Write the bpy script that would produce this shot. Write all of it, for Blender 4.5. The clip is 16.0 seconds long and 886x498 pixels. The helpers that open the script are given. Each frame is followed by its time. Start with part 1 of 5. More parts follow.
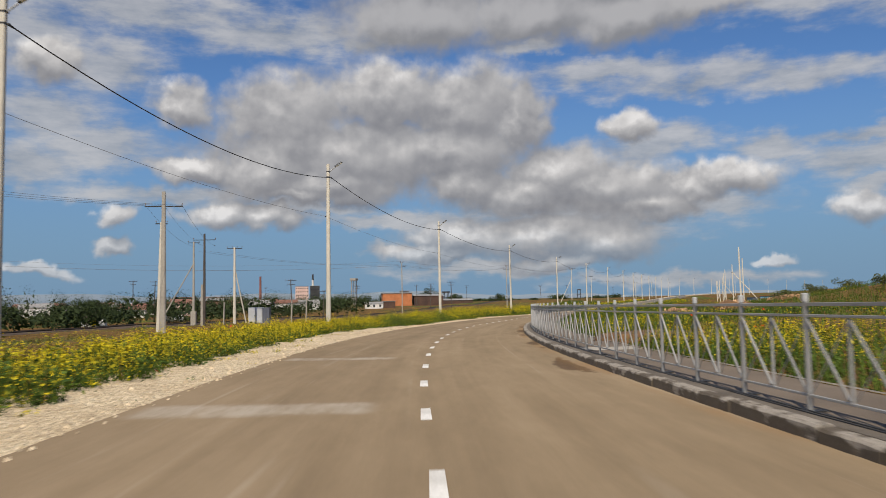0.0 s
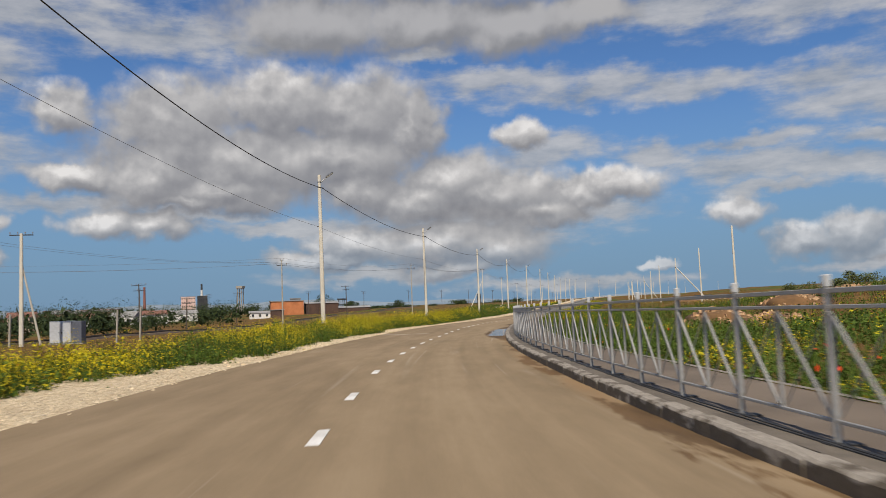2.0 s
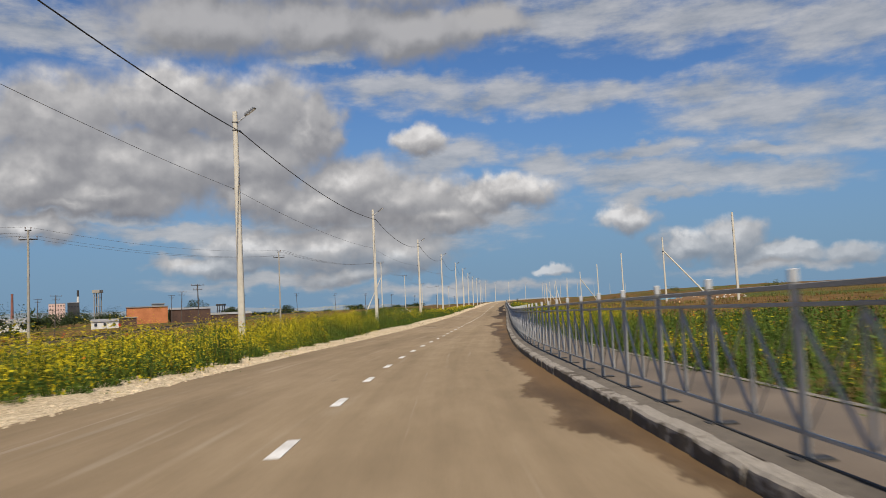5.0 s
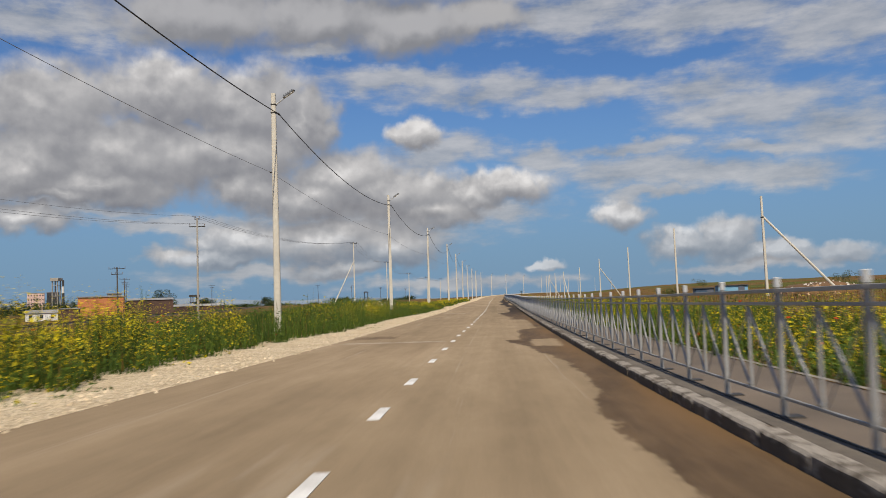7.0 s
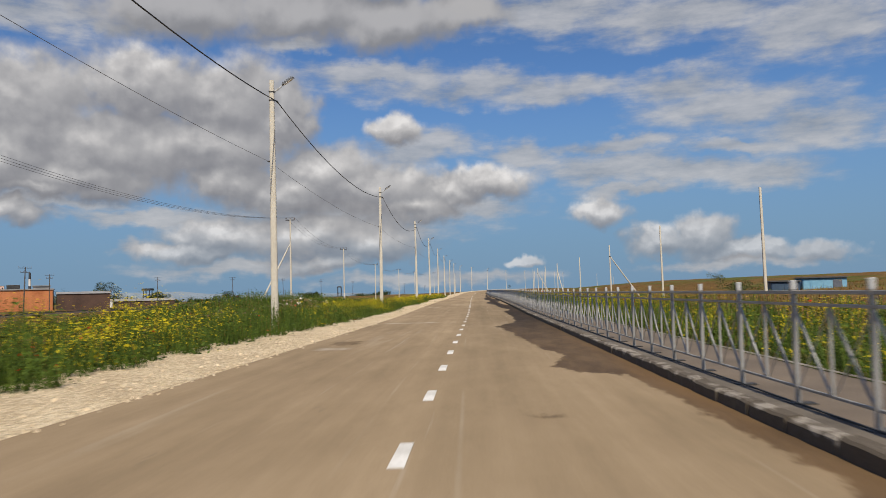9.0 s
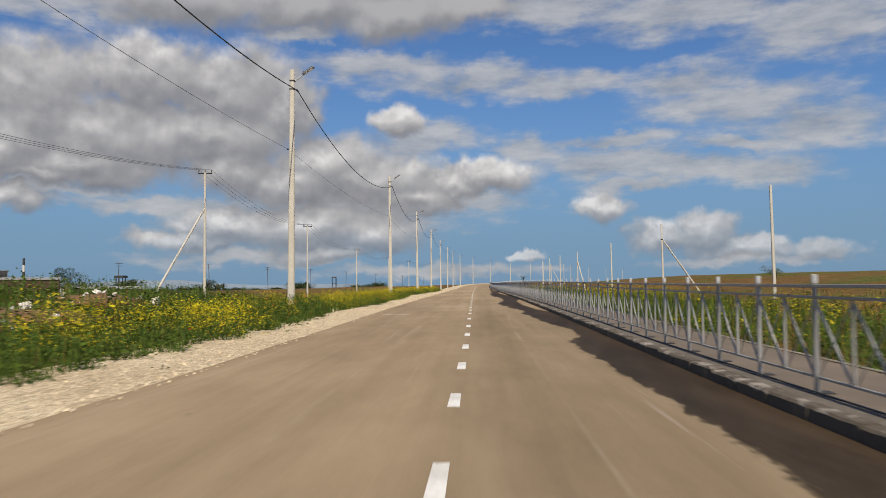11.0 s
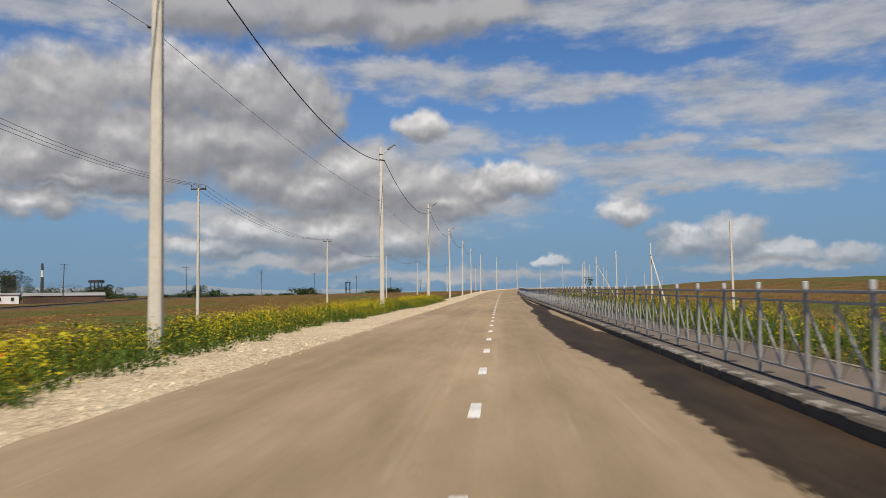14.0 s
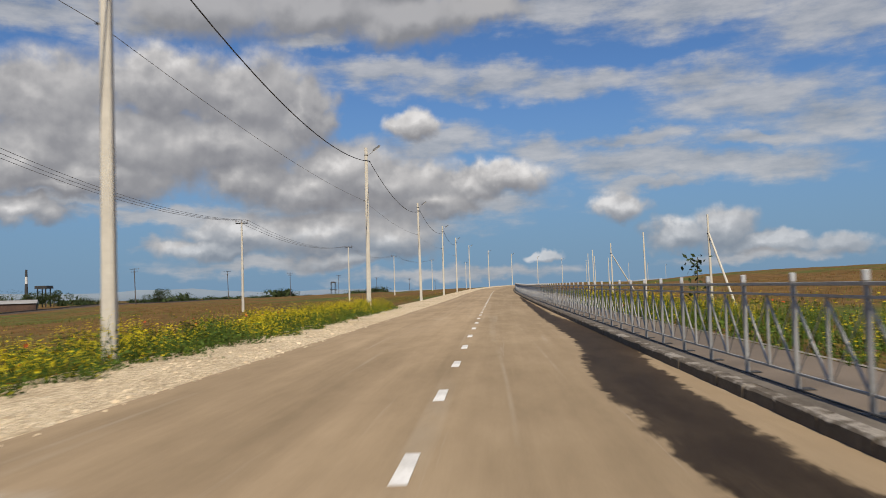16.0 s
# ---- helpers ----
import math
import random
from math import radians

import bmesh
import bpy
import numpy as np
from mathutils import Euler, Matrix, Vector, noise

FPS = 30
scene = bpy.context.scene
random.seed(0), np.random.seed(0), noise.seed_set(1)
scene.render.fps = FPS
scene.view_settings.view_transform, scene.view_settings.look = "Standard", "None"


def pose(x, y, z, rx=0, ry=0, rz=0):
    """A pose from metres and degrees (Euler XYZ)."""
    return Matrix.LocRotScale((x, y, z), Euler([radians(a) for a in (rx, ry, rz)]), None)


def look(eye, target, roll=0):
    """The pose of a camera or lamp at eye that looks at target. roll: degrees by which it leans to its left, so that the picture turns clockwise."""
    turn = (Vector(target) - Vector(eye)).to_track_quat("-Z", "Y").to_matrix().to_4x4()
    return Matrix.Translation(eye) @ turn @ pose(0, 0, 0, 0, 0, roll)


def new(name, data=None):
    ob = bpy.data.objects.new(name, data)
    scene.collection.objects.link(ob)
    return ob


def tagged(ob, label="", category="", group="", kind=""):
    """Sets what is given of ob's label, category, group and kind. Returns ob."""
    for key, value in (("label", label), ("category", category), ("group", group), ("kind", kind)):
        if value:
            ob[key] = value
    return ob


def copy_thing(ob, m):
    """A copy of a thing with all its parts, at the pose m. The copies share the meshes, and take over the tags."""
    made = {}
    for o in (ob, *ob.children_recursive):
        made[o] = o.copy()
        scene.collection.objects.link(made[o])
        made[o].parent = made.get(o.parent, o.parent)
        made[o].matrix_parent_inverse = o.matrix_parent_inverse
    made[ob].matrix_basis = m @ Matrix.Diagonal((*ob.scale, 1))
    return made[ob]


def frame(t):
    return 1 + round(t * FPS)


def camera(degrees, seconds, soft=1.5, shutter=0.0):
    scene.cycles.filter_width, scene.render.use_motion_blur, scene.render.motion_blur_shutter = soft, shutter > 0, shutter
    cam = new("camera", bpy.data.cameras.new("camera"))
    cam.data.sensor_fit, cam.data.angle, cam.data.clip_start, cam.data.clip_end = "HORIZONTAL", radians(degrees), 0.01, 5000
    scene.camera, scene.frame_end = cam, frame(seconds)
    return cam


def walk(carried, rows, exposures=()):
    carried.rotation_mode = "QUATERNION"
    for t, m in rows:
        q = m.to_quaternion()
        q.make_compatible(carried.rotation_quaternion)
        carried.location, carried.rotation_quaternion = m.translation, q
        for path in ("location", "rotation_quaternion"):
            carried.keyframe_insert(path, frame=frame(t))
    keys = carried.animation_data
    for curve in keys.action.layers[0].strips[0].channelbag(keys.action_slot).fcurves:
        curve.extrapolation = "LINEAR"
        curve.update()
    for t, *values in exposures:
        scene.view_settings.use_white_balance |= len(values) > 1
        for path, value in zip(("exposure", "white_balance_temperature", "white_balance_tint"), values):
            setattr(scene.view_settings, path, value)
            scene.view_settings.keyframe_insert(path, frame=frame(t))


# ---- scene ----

# ---- camera: driven along the road, a little above the bonnet ----
PATH = [
    # seconds, x, y, z, yaw, pitch, roll
    (0.0, 20.629, 0.000, 2.582, 19.14, 3.60, -0.93),
    (0.5, 17.815, 7.345, 2.477, 17.04, 3.87, -1.00),
    (1.0, 15.256, 14.825, 2.379, 15.01, 4.08, -1.95),
    (1.5, 12.890, 22.400, 2.281, 13.25, 4.23, -2.13),
    (2.0, 10.877, 30.258, 2.176, 11.62, 3.92, -2.06),
    (2.5, 8.974, 38.268, 2.080, 10.40, 3.76, -2.16),
    (3.0, 7.346, 46.436, 1.996, 9.05, 3.49, -2.63),
    (3.5, 5.872, 54.672, 1.917, 8.53, 4.07, -2.66),
    (4.0, 4.736, 63.188, 1.828, 6.81, 3.87, -2.77),
    (4.5, 3.710, 71.829, 1.734, 4.97, 4.18, -2.71),
    (6.8, 1.030, 112.420, 1.300, 3.54, 3.16, -2.20),
    (7.0, 0.954, 115.953, 1.276, 3.79, 3.61, -1.81),
    (7.5, 0.773, 124.581, 1.242, 3.51, 4.46, -1.63),
    (8.0, 0.585, 133.119, 1.231, 3.94, 3.11, -2.21),
    (8.5, 0.347, 141.655, 1.222, 3.49, 4.13, -1.97),
    (9.0, 0.253, 150.216, 1.224, 2.30, 3.26, -1.45),
    (9.2, 0.240, 153.590, 1.225, 2.05, 4.12, -1.05),
    (11.3, 0.000, 188.990, 1.245, 2.65, 2.64, -0.33),
    (11.5, 0.000, 192.354, 1.250, 3.10, 3.01, 0.04),
    (12.0, -0.006, 200.776, 1.284, 3.42, 2.14, -0.79),
    (12.5, -0.041, 209.151, 1.360, 3.55, 2.17, -1.13),
    (13.0, -0.062, 217.524, 1.457, 3.68, 2.74, -0.41),
    (13.5, -0.123, 225.735, 1.549, 3.78, 2.38, -1.09),
    (14.0, -0.068, 234.101, 1.579, 4.16, 3.11, -0.57),
    (14.5, -0.085, 242.456, 1.597, 4.53, 2.79, -0.51),
    (15.0, 0.000, 250.856, 1.628, 4.77, 2.93, -0.35),
    (15.5, 0.053, 259.170, 1.674, 4.68, 3.28, -0.63),
    (16.0, 0.246, 267.522, 1.720, 3.69, 2.96, -1.81),
]


def aim(x, y, z, yaw, pitch, roll):
    return pose(x, y, z, 0, 0, yaw) @ pose(0, 0, 0, 90 + pitch) @ pose(0, 0, 0, 0, 0, roll)


cam = camera(58.47, 16.0, soft=0.65, shutter=0.2)
walk(cam, [(r[0], aim(*r[1:])) for r in PATH])

# ---- sky, clouds and sun ----
SUN_AZ, SUN_EL = radians(174), radians(52)   # clockwise from +y, above the horizon


def nmath(nt, op, a, b=None, clamp=False):
    n = nt.nodes.new("ShaderNodeMath")
    n.operation, n.use_clamp = op, clamp
    for i, v in enumerate((a, b)):
        if v is None:
            continue
        if isinstance(v, (int, float)):
            n.inputs[i].default_value = v
        else:
            nt.links.new(v, n.inputs[i])
    return n.outputs[0]


def nvec(nt, op, a, b):
    n = nt.nodes.new("ShaderNodeVectorMath")
    n.operation = op
    for i, v in enumerate((a, b)):
        if v is None:
            continue
        if isinstance(v, (tuple, list)):
            n.inputs[i].default_value = v
        else:
            nt.links.new(v, n.inputs[i])
    return n.outputs["Value"] if op in ("LENGTH", "DOT_PRODUCT") else n.outputs["Vector"]


def nnoise(nt, vec, scale, detail=4.0, rough=0.55, out="Fac"):
    n = nt.nodes.new("ShaderNodeTexNoise")
    n.inputs["Scale"].default_value, n.inputs["Detail"].default_value = scale, detail
    n.inputs["Roughness"].default_value = rough
    if vec is not None:
        nt.links.new(vec, n.inputs["Vector"])
    return n.outputs[out]


def nramp(nt, fac, *stops):
    n = nt.nodes.new("ShaderNodeValToRGB")
    while len(n.color_ramp.elements) < len(stops):
        n.color_ramp.elements.new(0.5)
    for e, (p, c) in zip(n.color_ramp.elements, stops):
        e.position, e.color = p, (*c, 1) if len(c) == 3 else c
    nt.links.new(fac, n.inputs[0])
    return n.outputs[0]


def nrange(nt, v, a, b, c=0.0, d=1.0, smooth=True):
    n = nt.nodes.new("ShaderNodeMapRange")
    n.interpolation_type = "SMOOTHSTEP" if smooth else "LINEAR"
    nt.links.new(v, n.inputs[0])
    for i, x in enumerate((a, b, c, d)):
        n.inputs[i + 1].default_value = x
    return n.outputs[0]


def nmix(nt, fac, a, b, kind="MIX"):
    n = nt.nodes.new("ShaderNodeMix")
    n.data_type, n.blend_type = "RGBA", kind
    for sock, v in ((n.inputs[0], fac), (n.inputs[6], a), (n.inputs[7], b)):
        if isinstance(v, (int, float)):
            sock.default_value = v
        elif isinstance(v, tuple):
            sock.default_value = (*v, 1)
        else:
            nt.links.new(v, sock)
    return n.outputs[2]


# cloud banks: azimuth from +y clockwise, height over the horizon, half width, half height (degrees)
GREAT_HEAP = [
    (-30.2, 13.2, 4.3, 2.7), (-22.8, 14.7, 5.6, 2.2), (-17.1, 13.8, 4.3, 2.7), (-13.5, 12.9, 2.0, 2.4), (-26.4, 10.5, 9.1, 2.6), (-18.3, 10.7, 5.0, 2.3), (-31.2, 9.1, 4.2, 2.2), (-27.5, 8.2, 6.2, 1.3),
    (-5.5, 12.0, 1.9, 0.9), (-10.8, 8.9, 4.1, 1.9), (-7.5, 7.6, 4.9, 2.0), (-17.2, 8.3, 3.5, 1.8), (-12.8, 7.5, 4.8, 1.6), (-1.8, 7.5, 2.4, 1.2), (0.7, 8.0, 2.9, 1.1), (-4.7, 6.3, 3.7, 1.2),
]
LOW_HEAPS = [
    (-11.7, 4.3, 6.8, 1.5), (-7.2, 3.8, 3.7, 1.2), (-17.6, 4.6, 3.9, 1.0), (-19.9, 3.4, 3.4, 0.7), (9.0, 5.6, 1.9, 1.0), (12.8, 3.4, 2.1, 0.9), (16.1, 3.6, 2.0, 1.15), (18.9, 2.4, 3.2, 0.6),
    (23.3, 2.2, 1.9, 0.65), (3.7, 2.3, 1.3, 0.36), (-32.3, 5.9, 1.6, 0.7), (-29.2, 7.4, 3.0, 0.8), (-10.9, 2.6, 3.6, 0.6),
]
SIDE_HEAPS = [
    (-37.4, 13.6, 2.0, 1.5), (-36.5, 9.2, 2.6, 0.9), (-45.5, 15.8, 1.8, 1.2), (-42.0, 5.9, 1.1, 0.7), (-34.7, 5.9, 2.4, 0.9), (-31.4, 5.8, 2.4, 0.9), (-41.8, 3.7, 1.2, 0.5), (-46.5, 2.2, 1.9, 0.4),
]
GREY_BANK = [(-20.5, 20.0, 6.1, 2.0), (-12.5, 20.0, 6.9, 2.0), (-5.9, 19.6, 5.8, 1.8), (-0.9, 19.9, 3.7, 1.3), (-12, 24, 16, 3.0)]
HIGH_VEILS = [
    (5.7, 19.8, 7.7, 1.7), (15.4, 18.6, 8.1, 1.6), (23.5, 16.6, 5.6, 2.1), (-6.9, 15.8, 5.4, 0.9), (-0.3, 14.8, 7.0, 1.0), (5.9, 14.3, 5.2, 0.9), (18.0, 12.2, 6.0, 1.5), (23.1, 10.6, 4.6, 1.6),
    (14.8, 14.0, 4.5, 1.1), (9.6, 8.7, 5.4, 1.2), (14.9, 8.1, 5.5, 1.0), (20.2, 7.8, 3.8, 1.1), (3.6, 9.9, 2.8, 1.0), (10.0, 10.2, 5.0, 0.5), (18.2, 9.7, 3.2, 0.5), (11.4, 7.0, 3.4, 0.5),
]
LOW_VEILS = [
    (-31.2, 18.6, 6.6, 1.3), (-24.6, 18.3, 2.9, 0.7), (0.2, 6.2, 3.7, 0.9), (-3.7, 10.6, 3.7, 1.2), (-22.1, 5.8, 8.1, 0.5), (-28.2, 6.5, 4.1, 0.4), (-23.6, 3.7, 1.5, 0.5), (-2.4, 1.2, 7.7, 0.4),
    (-16.1, 2.2, 6.6, 0.6), (18.2, 1.6, 5.3, 0.4), (-9.6, 5.4, 9.3, 1.6), (-12.6, 17.6, 3.2, 0.5), (-40, 19.5, 8, 1.6), (-38, 7.4, 6, 0.6),
    (-46.7, 17.0, 3.6, 2.6), (-42.0, 15.6, 3.6, 2.0), (-46.0, 12.5, 3.6, 1.8), (-42.6, 10.4, 4.2, 1.6), (-47.0, 9.0, 3.0, 1.5),
]


def sky_field():
    """A node group: a place on the sky (degrees) to how thick the heaped clouds, the veils and the grey bank are there."""
    g = bpy.data.node_groups.new("cloud_field", "ShaderNodeTree")
    g.interface.new_socket("Place", in_out="INPUT", socket_type="NodeSocketVector")
    for name in ("Heaped", "Veil", "Bank"):
        g.interface.new_socket(name, in_out="OUTPUT", socket_type="NodeSocketFloat")
    a, z = g.nodes.new("NodeGroupInput"), g.nodes.new("NodeGroupOutput")
    p = a.outputs[0]
    big = nvec(g, "SUBTRACT", nnoise(g, p, 0.22, 3, 0.5, "Color"), (0.5, 0.5, 0.5))
    p1 = nvec(g, "ADD", p, nvec(g, "MULTIPLY", big, (3.6, 2.0, 0)))
    fine = nvec(g, "SUBTRACT", nnoise(g, p, 0.8, 4, 0.5, "Color"), (0.5, 0.5, 0.5))
    p1 = nvec(g, "ADD", p1, nvec(g, "MULTIPLY", fine, (2.0, 1.4, 0)))
    for n, rows in enumerate((GREAT_HEAP + LOW_HEAPS + SIDE_HEAPS, HIGH_VEILS + LOW_VEILS, GREY_BANK)):
        least = None
        for az, el, rx, ry in rows:
            d = nvec(g, "LENGTH", nvec(g, "MULTIPLY", nvec(g, "SUBTRACT", p1, (az, el, 0)), (1 / rx, 1 / ry, 0)), None)
            if least is None:
                least = d
            else:
                m = g.nodes.new("ShaderNodeMath")
                m.operation = "SMOOTH_MIN"
                g.links.new(least, m.inputs[0]), g.links.new(d, m.inputs[1])
                m.inputs[2].default_value = 0.22
                least = m.outputs[0]
        g.links.new(nmath(g, "SUBTRACT", (1.52, 1.45, 1.4)[n], least), z.inputs[n])
    return g


world = bpy.data.worlds.new("world")
scene.world = world
world.use_nodes = True
nt = world.node_tree
nt.nodes.clear()
sky = nt.nodes.new("ShaderNodeTexSky")
sky.sky_type, sky.sun_disc = "NISHITA", False
sky.sun_elevation, sky.sun_rotation = SUN_EL, SUN_AZ
sky.air_density, sky.dust_density, sky.ozone_density = 1.0, 0.3, 2.5
coord = nt.nodes.new("ShaderNodeTexCoord").outputs["Generated"]
sep = nt.nodes.new("ShaderNodeSeparateXYZ")
nt.links.new(coord, sep.inputs[0])
az = nmath(nt, "MULTIPLY", nmath(nt, "ARCTAN2", sep.outputs[0], sep.outputs[1]), 57.2958)
el = nmath(nt, "MULTIPLY", nmath(nt, "ARCSINE", sep.outputs[2]), 57.2958)
comb = nt.nodes.new("ShaderNodeCombineXYZ")
nt.links.new(az, comb.inputs[0]), nt.links.new(el, comb.inputs[1])
field = sky_field()


def field_at(shift):
    n = nt.nodes.new("ShaderNodeGroup")
    n.node_tree = field
    nt.links.new(nvec(nt, "ADD", comb.outputs[0], shift), n.inputs[0])
    return n.outputs[0], n.outputs[1], n.outputs[2]


def rags(shift=(0, 0, 0)):
    """The torn and billowing grain of the clouds."""
    q = nvec(nt, "ADD", comb.outputs[0], shift)
    return nmath(nt, "ADD", nmath(nt, "MULTIPLY", nnoise(nt, q, 0.36, 5, 0.5), 0.62), nmath(nt, "MULTIPLY", nnoise(nt, q, 0.95, 5, 0.52), 0.38))


cum, veil, bank = field_at((0, 0, 0))
above, _, bank_above = field_at((-0.5, 1.5, 0))
just_above, _, _ = field_at((-0.15, 0.5, 0))
rag = rags()
rag2 = nnoise(nt, nvec(nt, "MULTIPLY", comb.outputs[0], (0.35, 1.1, 1)), 0.55, 7, 0.6)
cover = nrange(nt, nmath(nt, "ADD", cum, nmath(nt, "MULTIPLY", nmath(nt, "SUBTRACT", rag, 0.5), 1.25)), 0.02, 0.78)
bank_cover = nrange(nt, nmath(nt, "ADD", bank, nmath(nt, "MULTIPLY", nmath(nt, "SUBTRACT", rag, 0.5), 1.2)), -0.1, 0.8, 0.0, 0.95)
thin = nrange(nt, nmath(nt, "ADD", veil, nmath(nt, "MULTIPLY", nmath(nt, "SUBTRACT", rag2, 0.5), 2.6)), -0.1, 1.15, 0.0, 0.85)
# the rest of the sky, outside the road's view, carries the same broken cloud
rest = nrange(nt, nnoise(nt, comb.outputs[0], 0.06, 6, 0.6), 0.46, 0.62, 0.0, 0.7)
out_of_view = nmath(nt, "MAXIMUM", nrange(nt, el, 22, 27), nrange(nt, nmath(nt, "ABSOLUTE", nmath(nt, "ADD", az, 10)), 42, 50), clamp=True)
rest = nmath(nt, "MULTIPLY", rest, out_of_view)
lit = nmath(nt, "ADD", nmath(nt, "MULTIPLY", nrange(nt, nmath(nt, "SUBTRACT", cum, above), -0.9, 0.9, -0.75, 0.75, False), 0.62),
            nmath(nt, "MULTIPLY", nrange(nt, nmath(nt, "SUBTRACT", cum, just_above), -0.5, 0.5, -0.5, 0.5, False), 0.7))
relief = nmath(nt, "SUBTRACT", nnoise(nt, comb.outputs[0], 0.4, 4, 0.45), nnoise(nt, nvec(nt, "ADD", comb.outputs[0], (-0.4, 1.0, 0)), 0.4, 4, 0.45))
lit = nmath(nt, "ADD", lit, nmath(nt, "MULTIPLY", relief, 1.5))
white = nramp(nt, nrange(nt, lit, -0.75, 0.95, smooth=False), (0.0, (0.215, 0.215, 0.235)), (0.33, (0.3, 0.297, 0.31)), (0.6, (0.42, 0.412, 0.415)), (0.8, (0.56, 0.543, 0.535)), (1.0, (0.8, 0.775, 0.755)))
grey = nramp(nt, rag2, (0.3, (0.26, 0.29, 0.335)), (0.68, (0.53, 0.525, 0.53)))
slate = nramp(nt, nrange(nt, nmath(nt, "ADD", nmath(nt, "SUBTRACT", bank_above, bank), nmath(nt, "MULTIPLY", relief, -1.5)), -0.7, 0.7), (0.0, (0.44, 0.432, 0.436)), (1.0, (0.25, 0.25, 0.262)))
blue = nvec(nt, "MULTIPLY", sky.outputs[0], (0.05, 0.07, 0.095))
blue = nmix(nt, nrange(nt, el, 0.0, 17.0, 0.92, 0.0), blue, (0.165, 0.28, 0.425))
c = nmix(nt, thin, blue, grey)
c = nmix(nt, bank_cover, c, slate)
c = nmix(nt, nmath(nt, "MULTIPLY", cover, nrange(nt, el, 0.5, 8.0, 0.6, 0.97)), c, white)
c = nmix(nt, rest, c, (0.42, 0.41, 0.41))
back = nt.nodes.new("ShaderNodeBackground")
nt.links.new(c, back.inputs[0])
back.inputs[1].default_value = 1.0
nt.links.new(back.outputs[0], nt.nodes.new("ShaderNodeOutputWorld").inputs[0])

sun = new("sun", bpy.data.lights.new("sun", "SUN"))
sun.data.energy, sun.data.angle, sun.data.color = 5.0, radians(0.6), (1.0, 0.9, 0.75)
toward = Vector((math.sin(SUN_AZ) * math.cos(SUN_EL), math.cos(SUN_AZ) * math.cos(SUN_EL), math.sin(SUN_EL)))
sun.matrix_world = look(toward * 200, (0, 0, 0))
scene.view_settings.exposure = 0.0

# ---- materials ----
def material(name, build):
    m = bpy.data.materials.new(name)
    m.use_nodes = True
    t = m.node_tree
    b = t.nodes["Principled BSDF"]
    build(t, b)
    return m


def place(t, kind="Object"):
    return t.nodes.new("ShaderNodeTexCoord").outputs[kind]


def bump(t, b, height, strength=0.3, distance=0.02):
    n = t.nodes.new("ShaderNodeBump")
    n.inputs["Strength"].default_value, n.inputs["Distance"].default_value = strength, distance
    t.links.new(height, n.inputs["Height"])
    t.links.new(n.outputs[0], b.inputs["Normal"])


def plain(name, dark, light, scale=4.0, rough=0.8, metal=0.0, relief=0.15, island=False, each=0.0, spec=0.5, spread=0.16):
    """A surface that varies between two colours at two scales, with a fine relief."""
    def build(t, b):
        p = place(t)
        f = nmath(t, "ADD", nmath(t, "MULTIPLY", nnoise(t, p, scale * 0.23, 3), 0.55), nmath(t, "MULTIPLY", nnoise(t, p, scale * 3.1, 6, 0.65), 0.45))
        c = nramp(t, f, (0.5 - spread, dark), (0.5 + spread, light))
        if island or each:
            n = t.nodes.new("ShaderNodeNewGeometry").outputs["Random Per Island"] if island else t.nodes.new("ShaderNodeObjectInfo").outputs["Random"]
            k = each or 0.35
            h = t.nodes.new("ShaderNodeHueSaturation")
            t.links.new(c, h.inputs["Color"])
            t.links.new(nrange(t, n, 0, 1, 1 - k, 1 + k, False), h.inputs["Value"])
            c = h.outputs[0]
        t.links.new(c, b.inputs["Base Color"])
        b.inputs["Roughness"].default_value, b.inputs["Metallic"].default_value = rough, metal
        b.inputs["Specular IOR Level"].default_value = spec
        if relief:
            bump(t, b, nnoise(t, p, scale * 9, 5, 0.7), relief, 0.01)
    return material(name, build)


def box_mask(t, u, v, u0, u1, v0, v1, soft):
    """1 inside a stretch of the road, given across and along."""
    a = nmath(t, "MULTIPLY", nrange(t, u, u0 - soft, u0 + soft), nrange(t, u, u1 - soft, u1 + soft, 1, 0))
    b = nmath(t, "MULTIPLY", nrange(t, v, v0 - soft, v0 + soft), nrange(t, v, v1 - soft, v1 + soft, 1, 0))
    return nmath(t, "MULTIPLY", a, b)


# damp strip beside the kerb: y along the road and how far from the middle line the damp begins
WET_A = [(13.2, 3.5), (14.1, 2.88), (14.6, 2.6), (15.2, 2.54), (16.4, 2.71), (18, 2.95), (18.8, 3.4), (22, 3.3), (22.9, 2.92), (25.7, 2.9), (26.5, 3.3), (31, 3.3), (33, 2.92), (35.6, 2.79), (37.2, 2.96),
         (43.2, 3.08), (47.4, 2.93), (51, 3.05), (54.8, 2.99), (57, 3.1), (60.2, 3.35), (61.5, 3.08), (63.5, 2.9), (65.5, 2.55), (70.4, 2.2), (71.8, 2.36), (73, 2.25), (74.5, 2.46), (76, 2.44), (77.2, 2.6), (79.6, 2.72)]
WET_B = [(79.6, 2.72), (82.3, 2.92), (83.1, 3.08), (85.6, 3.14), (87, 3.04), (88.5, 2.55), (90, 2.72), (91.5, 2.51), (94, 2.91), (100.3, 2.7), (103.6, 2.6), (106, 2.9), (116, 2.9), (120, 2.5), (125, 2.37),
         (126.7, 2.7), (131.7, 2.69), (134, 2.5), (134.8, 2.34), (137.4, 2.1), (138.6, 1.95), (140.5, 1.47), (141, 2.02), (142.4, 2.03), (145.2, 2.16), (146.9, 2.06), (148.7, 2.28), (149.7, 2.95), (158.8, 3.0)]
